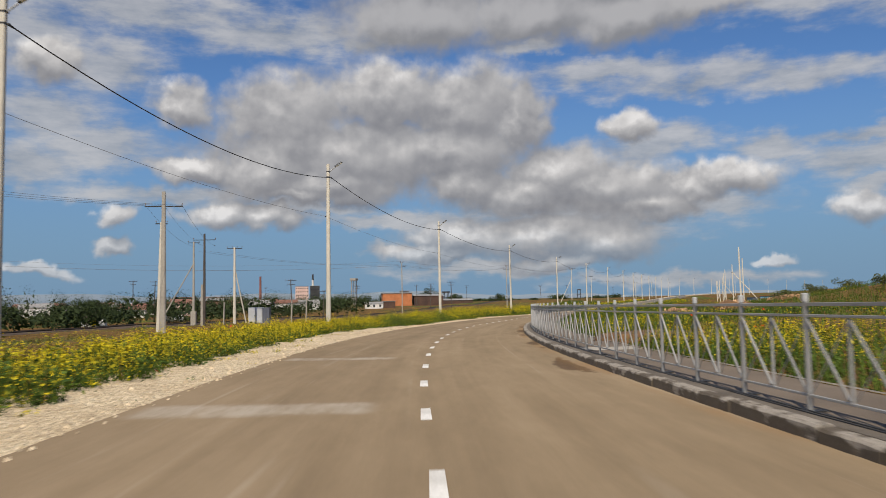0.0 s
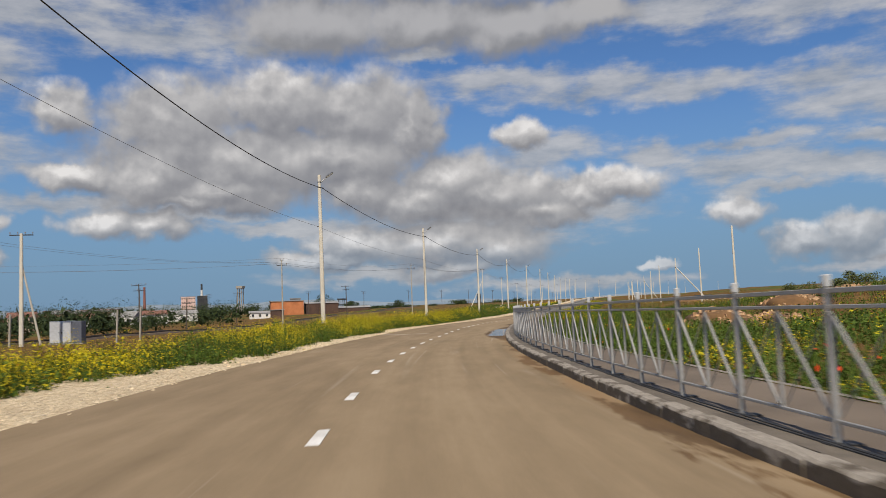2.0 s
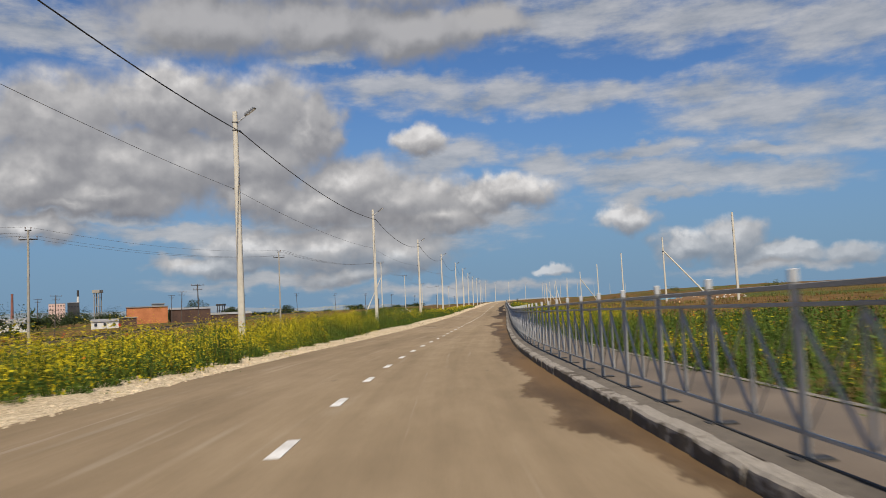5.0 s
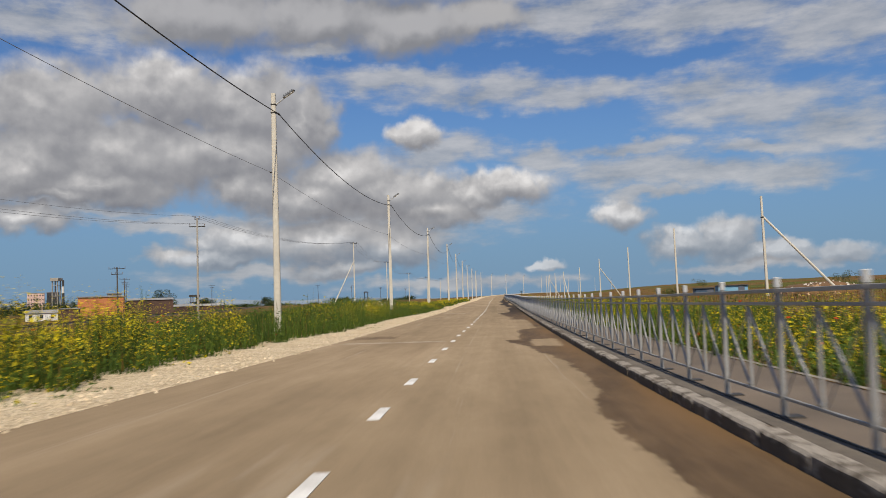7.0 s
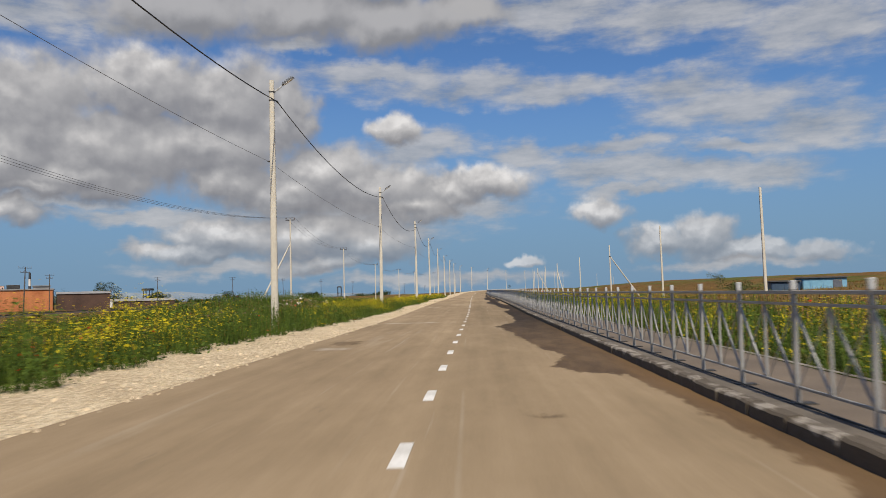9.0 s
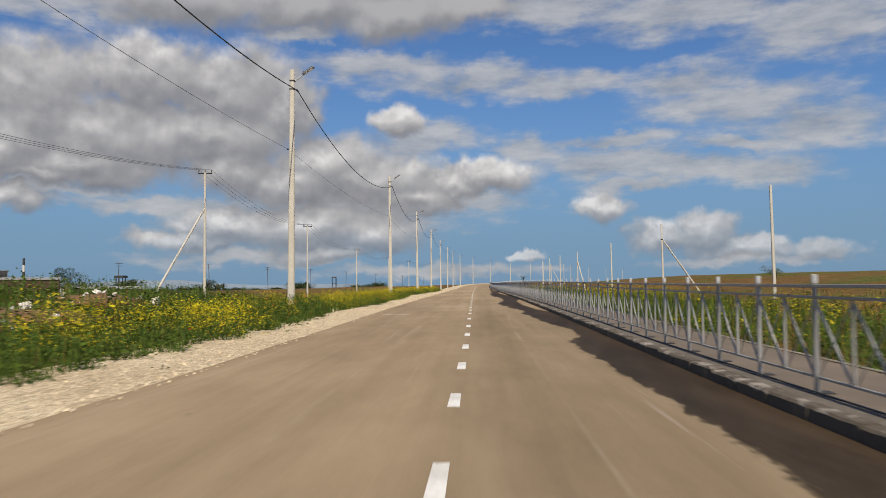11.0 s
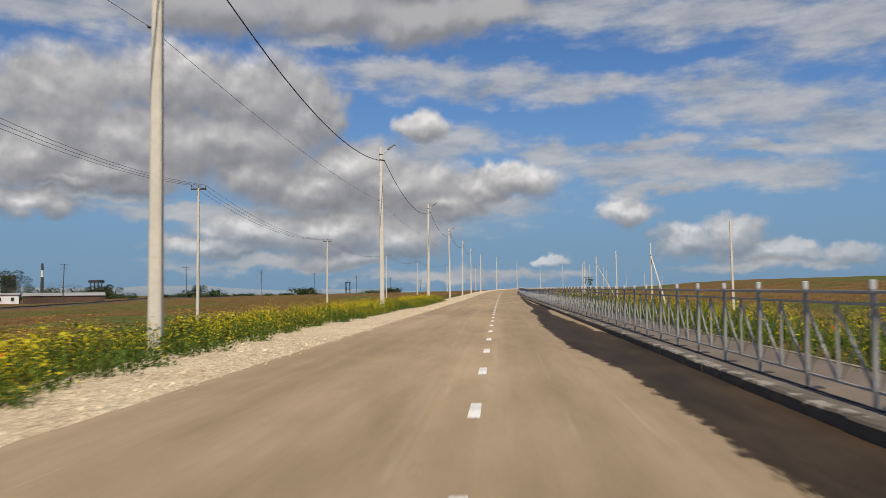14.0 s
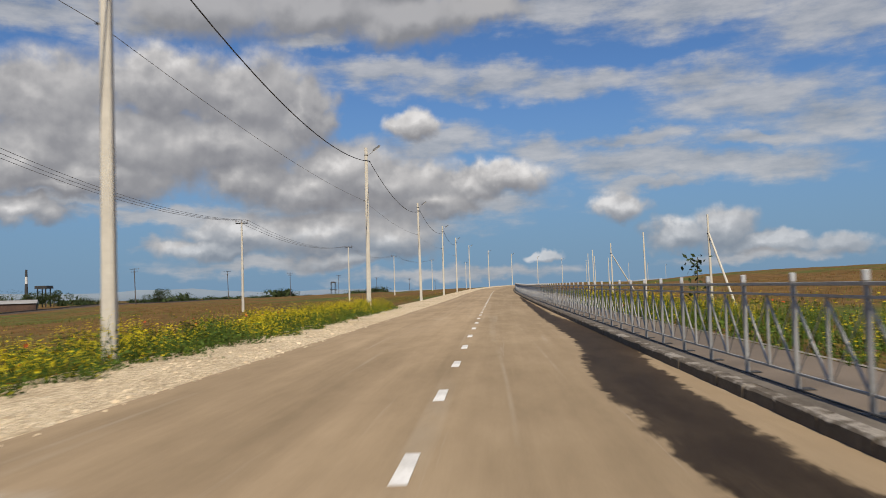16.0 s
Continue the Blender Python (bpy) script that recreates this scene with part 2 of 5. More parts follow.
WET_C = [(158.8, 3.0), (160.5, 2.95), (162.4, 2.9), (162.9, 2.25), (164.1, 1.85), (166.2, 2.41), (167.7, 2.13), (171, 1.89), (175.4, 1.74), (180.5, 1.3), (184, 2.2), (190, 2.4), (197.3, 2.35), (201.1, 2.26), (202.9, 2.75),
         (205.2, 2.77), (209.7, 2.35), (213.4, 2.28), (215.1, 2.05), (217.6, 2.37), (220.1, 2.2), (222.4, 1.8), (223.7, 2.0), (224.8, 1.71), (230.4, 1.54), (235.3, 2.05), (239.6, 2.2)]
WET_D = [(239.6, 2.2), (246.1, 2.19), (249.2, 2.03), (251.2, 1.82), (259.5, 1.74), (266.8, 1.83), (271.8, 2.05), (277.3, 1.94), (280, 2.04), (283.2, 2.31), (286.5, 2.48), (300, 2.5), (345, 3.0), (360, 3.6)]
# where it ends short of the kerb and leaves a dry rim
DRY_RIM = [(12, 3.1), (19, 3.05), (26, 3.7), (215, 3.7), (220, 3.0), (226, 2.8), (234, 2.86), (238, 3.2), (242, 3.7), (255, 3.7), (258, 3.12), (261, 3.18), (264, 3.08), (268, 2.95), (272, 2.88), (277, 2.95), (281, 3.15), (285, 3.7), (300, 3.1), (345, 3.3)]
ISLANDS = [(2.35, 3.12, 137.4, 141.0), (2.6, 3.2, 150.6, 151.2)]
STAINS = [(-3.8, -2.3, 143.6, 145.4), (-3.3, -2.6, 171, 172.6), (1.2, 1.5, 158.6, 158.9), (-0.3, 0.0, 26, 26.2), (0.9, 1.2, 230.6, 230.9)]
POOLS = [(2.5, 3.3, 66.5, 78.0)]
# pale cement bands across one lane
BANDS = [(-3.7, -0.85, 9.1, 10.1), (-3.6, -1.0, 18.4, 19.2), (-3.6, -1.0, 73.0, 73.9), (-3.6, -0.4, 140.8, 141.3), (-3.0, -0.3, 224.4, 224.9), (-3.6, -2.3, 271.4, 272.7), (-2.97, -2.8, 266, 267.4), (-3.4, -2.4, 215.0, 215.7),
         (-3.5, -1.2, 185.2, 186.2), (-3.3, -2.5, 169.2, 170)]


def build_asphalt(t, b):
    uv = place(t, "UV")
    s = t.nodes.new("ShaderNodeSeparateXYZ")
    t.links.new(uv, s.inputs[0])
    warp = nvec(t, "SUBTRACT", nnoise(t, uv, 0.55, 5, 0.62, "Color"), (0.5, 0.5, 0.5))
    w = nvec(t, "ADD", uv, nvec(t, "MULTIPLY", warp, (0.3, 1.6, 0)))
    fine = nvec(t, "SUBTRACT", nnoise(t, nvec(t, "MULTIPLY", uv, (1, 0.5, 1)), 3.5, 4, 0.6, "Color"), (0.5, 0.5, 0.5))
    w = nvec(t, "ADD", w, nvec(t, "MULTIPLY", fine, (0.4, 1.4, 0)))
    tiny = nvec(t, "SUBTRACT", nnoise(t, nvec(t, "MULTIPLY", uv, (1, 0.6, 1)), 11.0, 3, 0.6, "Color"), (0.5, 0.5, 0.5))
    w = nvec(t, "ADD", w, nvec(t, "MULTIPLY", tiny, (0.22, 0.5, 0)))
    sw = t.nodes.new("ShaderNodeSeparateXYZ")
    t.links.new(w, sw.inputs[0])
    long_uv = nvec(t, "MULTIPLY", uv, (1.0, 0.22, 1))
    big = nnoise(t, nvec(t, "MULTIPLY", uv, (0.3, 0.07, 1)), 1.0, 4)
    streak = nnoise(t, nvec(t, "MULTIPLY", uv, (1.6, 0.03, 1)), 1.0, 5, 0.6)
    grit = nnoise(t, uv, 60, 4, 0.75)
    mid = nnoise(t, long_uv, 1.8, 7, 0.68)
    f = nmath(t, "ADD", nmath(t, "MULTIPLY", big, 0.3), nmath(t, "ADD", nmath(t, "MULTIPLY", streak, 0.27), nmath(t, "ADD", nmath(t, "MULTIPLY", mid, 0.25), nmath(t, "MULTIPLY", grit, 0.18))))
    c = nramp(t, f, (0.37, (0.185, 0.137, 0.084)), (0.5, (0.262, 0.195, 0.121)), (0.63, (0.345, 0.262, 0.168)))
    # the lane by the kerb is dustier
    c = nmix(t, nrange(t, nmath(t, "ADD", s.outputs[0], nmath(t, "MULTIPLY", big, 2.4)), -0.6, 2.4, 0.0, 1.0), nmix(t, 1.0, c, (0.87, 0.865, 0.87), "MULTIPLY"), c)
    # each lane's tone gets darker and lighter in stretches along the road
    soil = nramp(t, nrange(t, s.outputs[1], 100, 300, 0, 1, False), *[((y - 100) / 200, (k, k, k)) for y, k in ((100, 0.92), (140, 1.0), (165, 1.0), (188, 0.8), (206, 0.8), (226, 0.92), (245, 1.0), (300, 1.0))])
    pale = nramp(t, nrange(t, s.outputs[1], 100, 300, 0, 1, False), *[((y - 100) / 200, (k, k, k)) for y, k in ((100, 0.72), (135, 0.84), (200, 0.84), (225, 0.8), (245, 0.96), (300, 0.96))])
    c = nmix(t, nrange(t, s.outputs[0], -0.5, 0.8), nmix(t, 1.0, nmix(t, 1.0, c, pale, "MULTIPLY"), (1.36, 1.36, 1.36), "MULTIPLY"), c)
    c = nmix(t, nrange(t, s.outputs[0], -0.5, 0.8), c, nmix(t, 1.0, c, soil, "MULTIPLY"))
    # thin pale scratches where wheels have dragged lime dust
    drag = nmath(t, "ABSOLUTE", nmath(t, "SUBTRACT", nnoise(t, nvec(t, "MULTIPLY", uv, (0.6, 0.011, 1)), 1.0, 2, 0.5), 0.5))
    drag = nmath(t, "MULTIPLY", nrange(t, drag, 0.0, 0.014, 0.2, 0.0), nrange(t, nnoise(t, long_uv, 0.7, 5, 0.65), 0.45, 0.65))
    c = nmix(t, drag, c, (0.44, 0.39, 0.31))
    def total(rows, x, y, soft):
        m = None
        for row in rows:
            k = box_mask(t, x, y, *row, soft)
            m = k if m is None else nmath(t, "MAXIMUM", m, k)
        return m
    bands = nmath(t, "MULTIPLY", total(BANDS, *[nmath(t, "ADD", nmath(t, "MULTIPLY", s.outputs[k], 0.72), nmath(t, "MULTIPLY", sw.outputs[k], 0.28)) for k in (0, 1)], 0.2), nrange(t, mid, 0.3, 0.65, 0.12, 0.6))
    c = nmix(t, bands, c, (0.43, 0.39, 0.33))
    # old tyre tracks and drips near the middle line
    tracks = nrange(t, nnoise(t, nvec(t, "MULTIPLY", uv, (3.0, 0.05, 1)), 1.0, 6, 0.7), 0.62, 0.72, 0, 0.35)
    c = nmix(t, tracks, c, (0.4, 0.35, 0.29))
    spots = nrange(t, nnoise(t, nvec(t, "MULTIPLY", uv, (1, 0.3, 1)), 1.1, 5, 0.7), 0.67, 0.73, 0, 0.4)
    c = nmix(t, spots, c, (0.11, 0.092, 0.075))
    def edge_line(rows):
        y0, y1 = rows[0][0], rows[-1][0]
        f = nrange(t, sw.outputs[1], y0, y1, 0, 1, False)
        return nmath(t, "MULTIPLY", nramp(t, f, *[((y - y0) / (y1 - y0), (u / 4, u / 4, u / 4)) for y, u in rows]), 4.0)
    begin = edge_line(WET_A)
    for rows in (WET_B, WET_C, WET_D):
        past = nmath(t, "GREATER_THAN", sw.outputs[1], rows[0][0])
        begin = nmath(t, "ADD", nmath(t, "MULTIPLY", edge_line(rows), past), nmath(t, "MULTIPLY", begin, nmath(t, "SUBTRACT", 1.0, past)))
    damp = nrange(t, nmath(t, "SUBTRACT", sw.outputs[0], begin), -0.05, 0.06)
    damp = nmath(t, "MULTIPLY", damp, nrange(t, nmath(t, "SUBTRACT", edge_line(DRY_RIM), sw.outputs[0]), -0.05, 0.06))
    damp = nmath(t, "MULTIPLY", damp, nmath(t, "SUBTRACT", 1.0, total(ISLANDS, sw.outputs[0], sw.outputs[1], 0.1)))
    patchy = nmath(t, "MAXIMUM", nrange(t, nnoise(t, nvec(t, "MULTIPLY", uv, (1.2, 0.28, 1)), 1.0, 5, 0.65), 0.46, 0.53), nrange(t, s.outputs[1], 56, 64))
    damp = nmath(t, "MULTIPLY", damp, patchy)
    damp = nmath(t, "MAXIMUM", damp, nmath(t, "MULTIPLY", total(STAINS, sw.outputs[0], sw.outputs[1], 0.12), 0.7))
    mud = nmath(t, "MULTIPLY", nrange(t, s.outputs[0], 2.55, 3.15), nrange(t, nnoise(t, nvec(t, "MULTIPLY", uv, (0.6, 0.09, 1)), 1.0, 4), 0.4, 0.6))
    mud = nmath(t, "MULTIPLY", mud, nrange(t, s.outputs[1], 160, 185, 1.0, 0.12))
    thick = nrange(t, s.outputs[1], 168, 190)
    film = nmix(t, nrange(t, mid, 0.35, 0.65), (0.075, 0.049, 0.028), (0.125, 0.082, 0.045))
    soaked = nmix(t, nrange(t, mid, 0.35, 0.65), (0.021, 0.014, 0.009), (0.041, 0.029, 0.018))
    wet_colour = nmix(t, mud, nmix(t, thick, film, soaked), (0.15, 0.09, 0.042))
    rim = nmath(t, "MULTIPLY", nrange(t, s.outputs[0], 2.85, 3.25), nrange(t, nnoise(t, nvec(t, "MULTIPLY", uv, (0.9, 0.3, 1)), 1.0, 5), 0.42, 0.6, 0, 0.7))
    c = nmix(t, rim, c, nmix(t, nrange(t, s.outputs[1], 120, 190), (0.25, 0.16, 0.085), (0.29, 0.215, 0.135)))
    c = nmix(t, nmath(t, "MULTIPLY", damp, nrange(t, grit, 0.3, 0.55, 0.82, 1.0)), c, wet_colour)
    pool = nmath(t, "MULTIPLY", total(POOLS, sw.outputs[0], sw.outputs[1], 0.12), damp)
    t.links.new(c, b.inputs["Base Color"])
    r = nmath(t, "SUBTRACT", nmath(t, "SUBTRACT", 0.88, nmath(t, "MULTIPLY", damp, 0.2)), nmath(t, "MULTIPLY", pool, 0.58))
    t.links.new(r, b.inputs["Roughness"])
    t.links.new(nmath(t, "ADD", 0.08, nmath(t, "MULTIPLY", pool, 0.25)), b.inputs["Specular IOR Level"])
    n = t.nodes.new("ShaderNodeBump")
    n.inputs["Distance"].default_value = 0.006
    t.links.new(nmath(t, "SUBTRACT", 0.5, nmath(t, "MULTIPLY", pool, 0.5)), n.inputs["Strength"])
    t.links.new(grit, n.inputs["Height"])
    t.links.new(n.outputs[0], b.inputs["Normal"])


ASPHALT = material("asphalt", build_asphalt)


def build_walk(t, b):
    uv = place(t, "UV")
    f = nmath(t, "ADD", nmath(t, "MULTIPLY", nnoise(t, uv, 0.5, 5), 0.6), nmath(t, "MULTIPLY", nnoise(t, uv, 45, 4, 0.7), 0.4))
    c = nramp(t, f, (0.36, (0.088, 0.068, 0.049)), (0.64, (0.178, 0.138, 0.1)))
    s = t.nodes.new("ShaderNodeSeparateXYZ")
    t.links.new(uv, s.inputs[0])
    for row in ((3.8, 5.4, 18.4, 19.7), (4.2, 5.4, 73.1, 74.7)):
        c = nmix(t, nmath(t, "MULTIPLY", box_mask(t, s.outputs[0], s.outputs[1], *row, 0.05), 0.85), c, (0.36, 0.33, 0.28))
    t.links.new(c, b.inputs["Base Color"])
    b.inputs["Roughness"].default_value = 0.9
    bump(t, b, nnoise(t, uv, 60, 4, 0.7), 0.4, 0.006)


WALK = material("footway_asphalt", build_walk)


def build_gravel(t, b):
    p = place(t)
    v = t.nodes.new("ShaderNodeTexVoronoi")
    v.inputs["Scale"].default_value = 13
    t.links.new(p, v.inputs["Vector"])
    v2 = t.nodes.new("ShaderNodeTexVoronoi")
    v2.inputs["Scale"].default_value = 31
    t.links.new(p, v2.inputs["Vector"])
    f = nmath(t, "ADD", nmath(t, "MULTIPLY", nnoise(t, p, 0.5, 4), 0.35), nmath(t, "ADD", nmath(t, "MULTIPLY", nnoise(t, p, 7, 6, 0.7), 0.35), nmath(t, "MULTIPLY", v.outputs["Color"], 0.3)))
    c = nramp(t, f, (0.32, (0.42, 0.31, 0.185)), (0.5, (0.7, 0.56, 0.365)), (0.68, (0.86, 0.735, 0.515)))
    gap = nmath(t, "MAXIMUM", nrange(t, v.outputs["Distance"], 0.45, 0.8, 0, 0.7), nrange(t, v2.outputs["Distance"], 0.45, 0.8, 0, 0.5))
    c = nmix(t, gap, c, (0.34, 0.25, 0.145))
    t.links.new(c, b.inputs["Base Color"])
    b.inputs["Roughness"].default_value = 0.95
    bump(t, b, nmath(t, "ADD", v.outputs["Distance"], nmath(t, "MULTIPLY", v2.outputs["Distance"], 0.5)), 1.0, 0.06)


GRAVEL = material("crushed_limestone", build_gravel)


def build_ground(t, b):
    p = place(t)
    s = t.nodes.new("ShaderNodeSeparateXYZ")
    t.links.new(p, s.inputs[0])
    a = nnoise(t, nvec(t, "MULTIPLY", p, (0.035, 0.018, 0.05)), 1.0, 5, 0.6)
    d = nnoise(t, p, 0.9, 6, 0.7)
    e = nnoise(t, nvec(t, "MULTIPLY", p, (0.5, 0.2, 1)), 1.0, 6, 0.65)
    dry = nramp(t, nmath(t, "ADD", nmath(t, "MULTIPLY", d, 0.5), nmath(t, "MULTIPLY", e, 0.5)), (0.35, (0.07, 0.04, 0.013)), (0.5, (0.13, 0.074, 0.025)), (0.66, (0.2, 0.12, 0.044)))
    green = nramp(t, nmath(t, "ADD", nmath(t, "MULTIPLY", d, 0.5), nmath(t, "MULTIPLY", e, 0.5)), (0.36, (0.035, 0.05, 0.012)), (0.6, (0.105, 0.115, 0.026)))
    c = nmix(t, nrange(t, a, 0.48, 0.62), dry, green)
    t.links.new(c, b.inputs["Base Color"])
    b.inputs["Roughness"].default_value = 1.0
    b.inputs["Specular IOR Level"].default_value = 0.1
    bump(t, b, d, 0.8, 0.25)


GROUND = material("dry_meadow", build_ground)


def build_leaf(dark, light, name):
    def build(t, b):
        r = t.nodes.new("ShaderNodeNewGeometry").outputs["Random Per Island"]
        f = nmath(t, "ADD", nmath(t, "MULTIPLY", r, 0.6), nmath(t, "MULTIPLY", nnoise(t, place(t), 0.35, 3), 0.4))
        t.links.new(nramp(t, f, (0.15, dark), (0.85, light)), b.inputs["Base Color"])
        b.inputs["Roughness"].default_value = 0.75
        b.inputs["Specular IOR Level"].default_value = 0.2
    return material(name, build)


LEAF = build_leaf((0.02, 0.043, 0.005), (0.1, 0.15, 0.018), "weed_leaf")
STRAW = build_leaf((0.09, 0.042, 0.011), (0.23, 0.12, 0.034), "dry_grass")
OLIVE = build_leaf((0.07, 0.075, 0.015), (0.2, 0.19, 0.045), "olive_grass")
FLOWER = build_leaf((0.55, 0.42, 0.004), (0.85, 0.66, 0.012), "yellow_blossom")
GOLD_LEAF = build_leaf((0.16, 0.165, 0.009), (0.56, 0.45, 0.012), "golden_green_leaf")
POPPY = build_leaf((0.5, 0.03, 0.01), (0.75, 0.09, 0.02), "red_poppy")
TREE_LEAF = build_leaf((0.01, 0.02, 0.007), (0.05, 0.07, 0.022), "tree_leaf")
BUSH_LEAF = build_leaf((0.035, 0.05, 0.014), (0.13, 0.14, 0.045), "bush_leaf")

CONCRETE = plain("pole_concrete", (0.47, 0.43, 0.355), (0.62, 0.575, 0.48), 2.0, 0.9, relief=0.08)
OLD_CONCRETE = plain("old_pole_concrete", (0.24, 0.215, 0.18), (0.42, 0.385, 0.33), 2.0, 0.9, relief=0.3)
TARRED = plain("tarred_timber", (0.035, 0.028, 0.022), (0.12, 0.098, 0.08), 3.0, 0.85, relief=0.4)


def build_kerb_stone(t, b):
    """Pale cast concrete, blotched with dark splashes of dried mud that differ from stone to stone; the face's shade is
    painted in too.
    """
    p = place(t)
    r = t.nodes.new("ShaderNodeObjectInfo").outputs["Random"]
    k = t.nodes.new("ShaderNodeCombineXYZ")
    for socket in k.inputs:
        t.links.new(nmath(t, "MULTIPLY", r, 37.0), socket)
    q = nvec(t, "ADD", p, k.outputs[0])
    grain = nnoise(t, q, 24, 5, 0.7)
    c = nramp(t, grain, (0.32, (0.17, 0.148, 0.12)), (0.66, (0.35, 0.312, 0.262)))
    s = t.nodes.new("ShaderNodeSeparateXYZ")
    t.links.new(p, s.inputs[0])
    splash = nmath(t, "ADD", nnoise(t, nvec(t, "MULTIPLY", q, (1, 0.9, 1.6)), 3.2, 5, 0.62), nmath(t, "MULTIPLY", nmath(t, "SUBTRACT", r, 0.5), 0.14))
    # painted shade: more dark colour on the face below the top edge
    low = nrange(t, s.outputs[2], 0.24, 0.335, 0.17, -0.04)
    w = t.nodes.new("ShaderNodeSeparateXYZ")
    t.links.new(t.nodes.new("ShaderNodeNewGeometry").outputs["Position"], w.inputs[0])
    # shade of the straight stretch, put into the colour as further darkening along y
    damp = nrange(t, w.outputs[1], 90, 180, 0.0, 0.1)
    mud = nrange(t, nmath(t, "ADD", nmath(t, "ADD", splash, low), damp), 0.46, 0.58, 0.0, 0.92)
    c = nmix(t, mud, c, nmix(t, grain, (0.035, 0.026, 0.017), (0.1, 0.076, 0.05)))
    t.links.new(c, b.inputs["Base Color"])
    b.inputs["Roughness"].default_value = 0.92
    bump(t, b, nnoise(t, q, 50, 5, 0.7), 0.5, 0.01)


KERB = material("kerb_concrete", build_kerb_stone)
EDGING = plain("edging_concrete", (0.12, 0.105, 0.085), (0.27, 0.24, 0.2), 4, 0.92, relief=0.4)
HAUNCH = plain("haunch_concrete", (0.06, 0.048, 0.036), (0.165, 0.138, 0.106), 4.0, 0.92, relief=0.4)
KERB_JOINT = plain("mortar", (0.1, 0.085, 0.07), (0.2, 0.17, 0.14), 6, 0.95)
PAINT = plain("road_paint", (0.42, 0.4, 0.36), (0.78, 0.76, 0.72), 6.0, 0.7, relief=0.2)
ZINC = plain("galvanised_steel", (0.2, 0.197, 0.19), (0.335, 0.329, 0.316), 5.0, 0.5, metal=0.1, relief=0.05, each=0.12)
CAP = plain("white_plastic_cap", (0.36, 0.365, 0.365), (0.55, 0.55, 0.54), 5.0, 0.5)
CABLE = plain("black_cable", (0.012, 0.012, 0.013), (0.045, 0.045, 0.046), 8.0, 0.6, relief=0.0)
WIRE = plain("aluminium_wire", (0.14, 0.142, 0.148), (0.24, 0.24, 0.25), 8.0, 0.5, metal=0.3, relief=0.0)
DARK_STEEL = plain("dark_steel", (0.018, 0.018, 0.02), (0.07, 0.066, 0.06), 6.0, 0.6, metal=0.4)
LAMP_GREY = plain("lamp_housing", (0.09, 0.095, 0.1), (0.2, 0.205, 0.21), 9.0, 0.45, metal=0.4)
GLASS_LENS = plain("lamp_lens", (0.5, 0.5, 0.48), (0.7, 0.7, 0.68), 9.0, 0.2)
PORCELAIN = plain("porcelain", (0.1, 0.06, 0.04), (0.3, 0.24, 0.2), 9.0, 0.3)
BRICK_WALL = plain("orange_brick", (0.33, 0.11, 0.04), (0.55, 0.21, 0.085), 1.2, 0.95, relief=0.3)
RUST = plain("rusty_sheet", (0.035, 0.02, 0.015), (0.11, 0.06, 0.04), 0.7, 0.85, relief=0.3)
PINK = plain("pale_pink_render", (0.56, 0.38, 0.32), (0.74, 0.54, 0.47), 0.25, 0.95)
WHITE_WALL = plain("whitewashed_wall", (0.5, 0.48, 0.44), (0.75, 0.73, 0.69), 0.5, 0.95)
GREY_ROOF = plain("slate_roof", (0.16, 0.155, 0.15), (0.33, 0.32, 0.31), 0.8, 0.9)
RED_ROOF = plain("rusty_roof", (0.13, 0.06, 0.042), (0.25, 0.12, 0.085), 0.8, 0.9)
DARK_GLASS = plain("window_glass", (0.015, 0.018, 0.022), (0.05, 0.055, 0.065), 0.8, 0.15, relief=0.0)
BLUE_PAINT = plain("faded_blue_paint", (0.1, 0.26, 0.4), (0.22, 0.42, 0.56), 0.9, 0.6)
NAVY = plain("dark_blue_paint", (0.02, 0.04, 0.075), (0.05, 0.09, 0.14), 0.9, 0.6)
KIOSK_GREY = plain("pale_grey_sheet", (0.36, 0.37, 0.38), (0.56, 0.57, 0.58), 1.5, 0.6, metal=0.2)
KIOSK_DARK = plain("slate_blue_sheet", (0.06, 0.065, 0.085), (0.13, 0.14, 0.17), 1.5, 0.6, metal=0.2)
RED_BRICK = plain("red_chimney_brick", (0.16, 0.06, 0.045), (0.3, 0.13, 0.1), 0.5, 0.95)
BLACK_BAND = plain("soot_band", (0.02, 0.02, 0.022), (0.06, 0.06, 0.062), 0.5, 0.9)
RUBBLE = plain("broken_sandstone", (0.27, 0.14, 0.06), (0.56, 0.38, 0.22), 3.0, 0.95, relief=0.5, island=True)
PALE_STONE = plain("white_rubble", (0.45, 0.4, 0.33), (0.75, 0.7, 0.62), 3.0, 0.95, relief=0.5, island=True)
SOIL = plain("orange_soil", (0.07, 0.04, 0.017), (0.19, 0.1, 0.04), 0.8, 1.0, relief=0.6)
BALLAST = plain("railway_ballast", (0.04, 0.028, 0.02), (0.11, 0.075, 0.05), 2.0, 0.95, relief=0.6)
RAIL_STEEL = plain("rail_steel", (0.02, 0.016, 0.013), (0.06, 0.045, 0.036), 2.0, 0.6, metal=0.6)
BARK = plain("bark", (0.05, 0.04, 0.03), (0.13, 0.105, 0.08), 4.0, 0.95, relief=0.5)
FAR_HILL = plain("distant_hill", (0.16, 0.2, 0.25), (0.2, 0.245, 0.29), 0.003, 1.0, relief=0.0, spec=0.0)
WHITE_CAR = plain("white_car_paint", (0.6, 0.6, 0.6), (0.75, 0.75, 0.75), 1.0, 0.3)
LIMESTONE = plain("loose_limestone", (0.42, 0.32, 0.2), (0.74, 0.62, 0.44), 3.0, 0.95, relief=0.3, island=True)

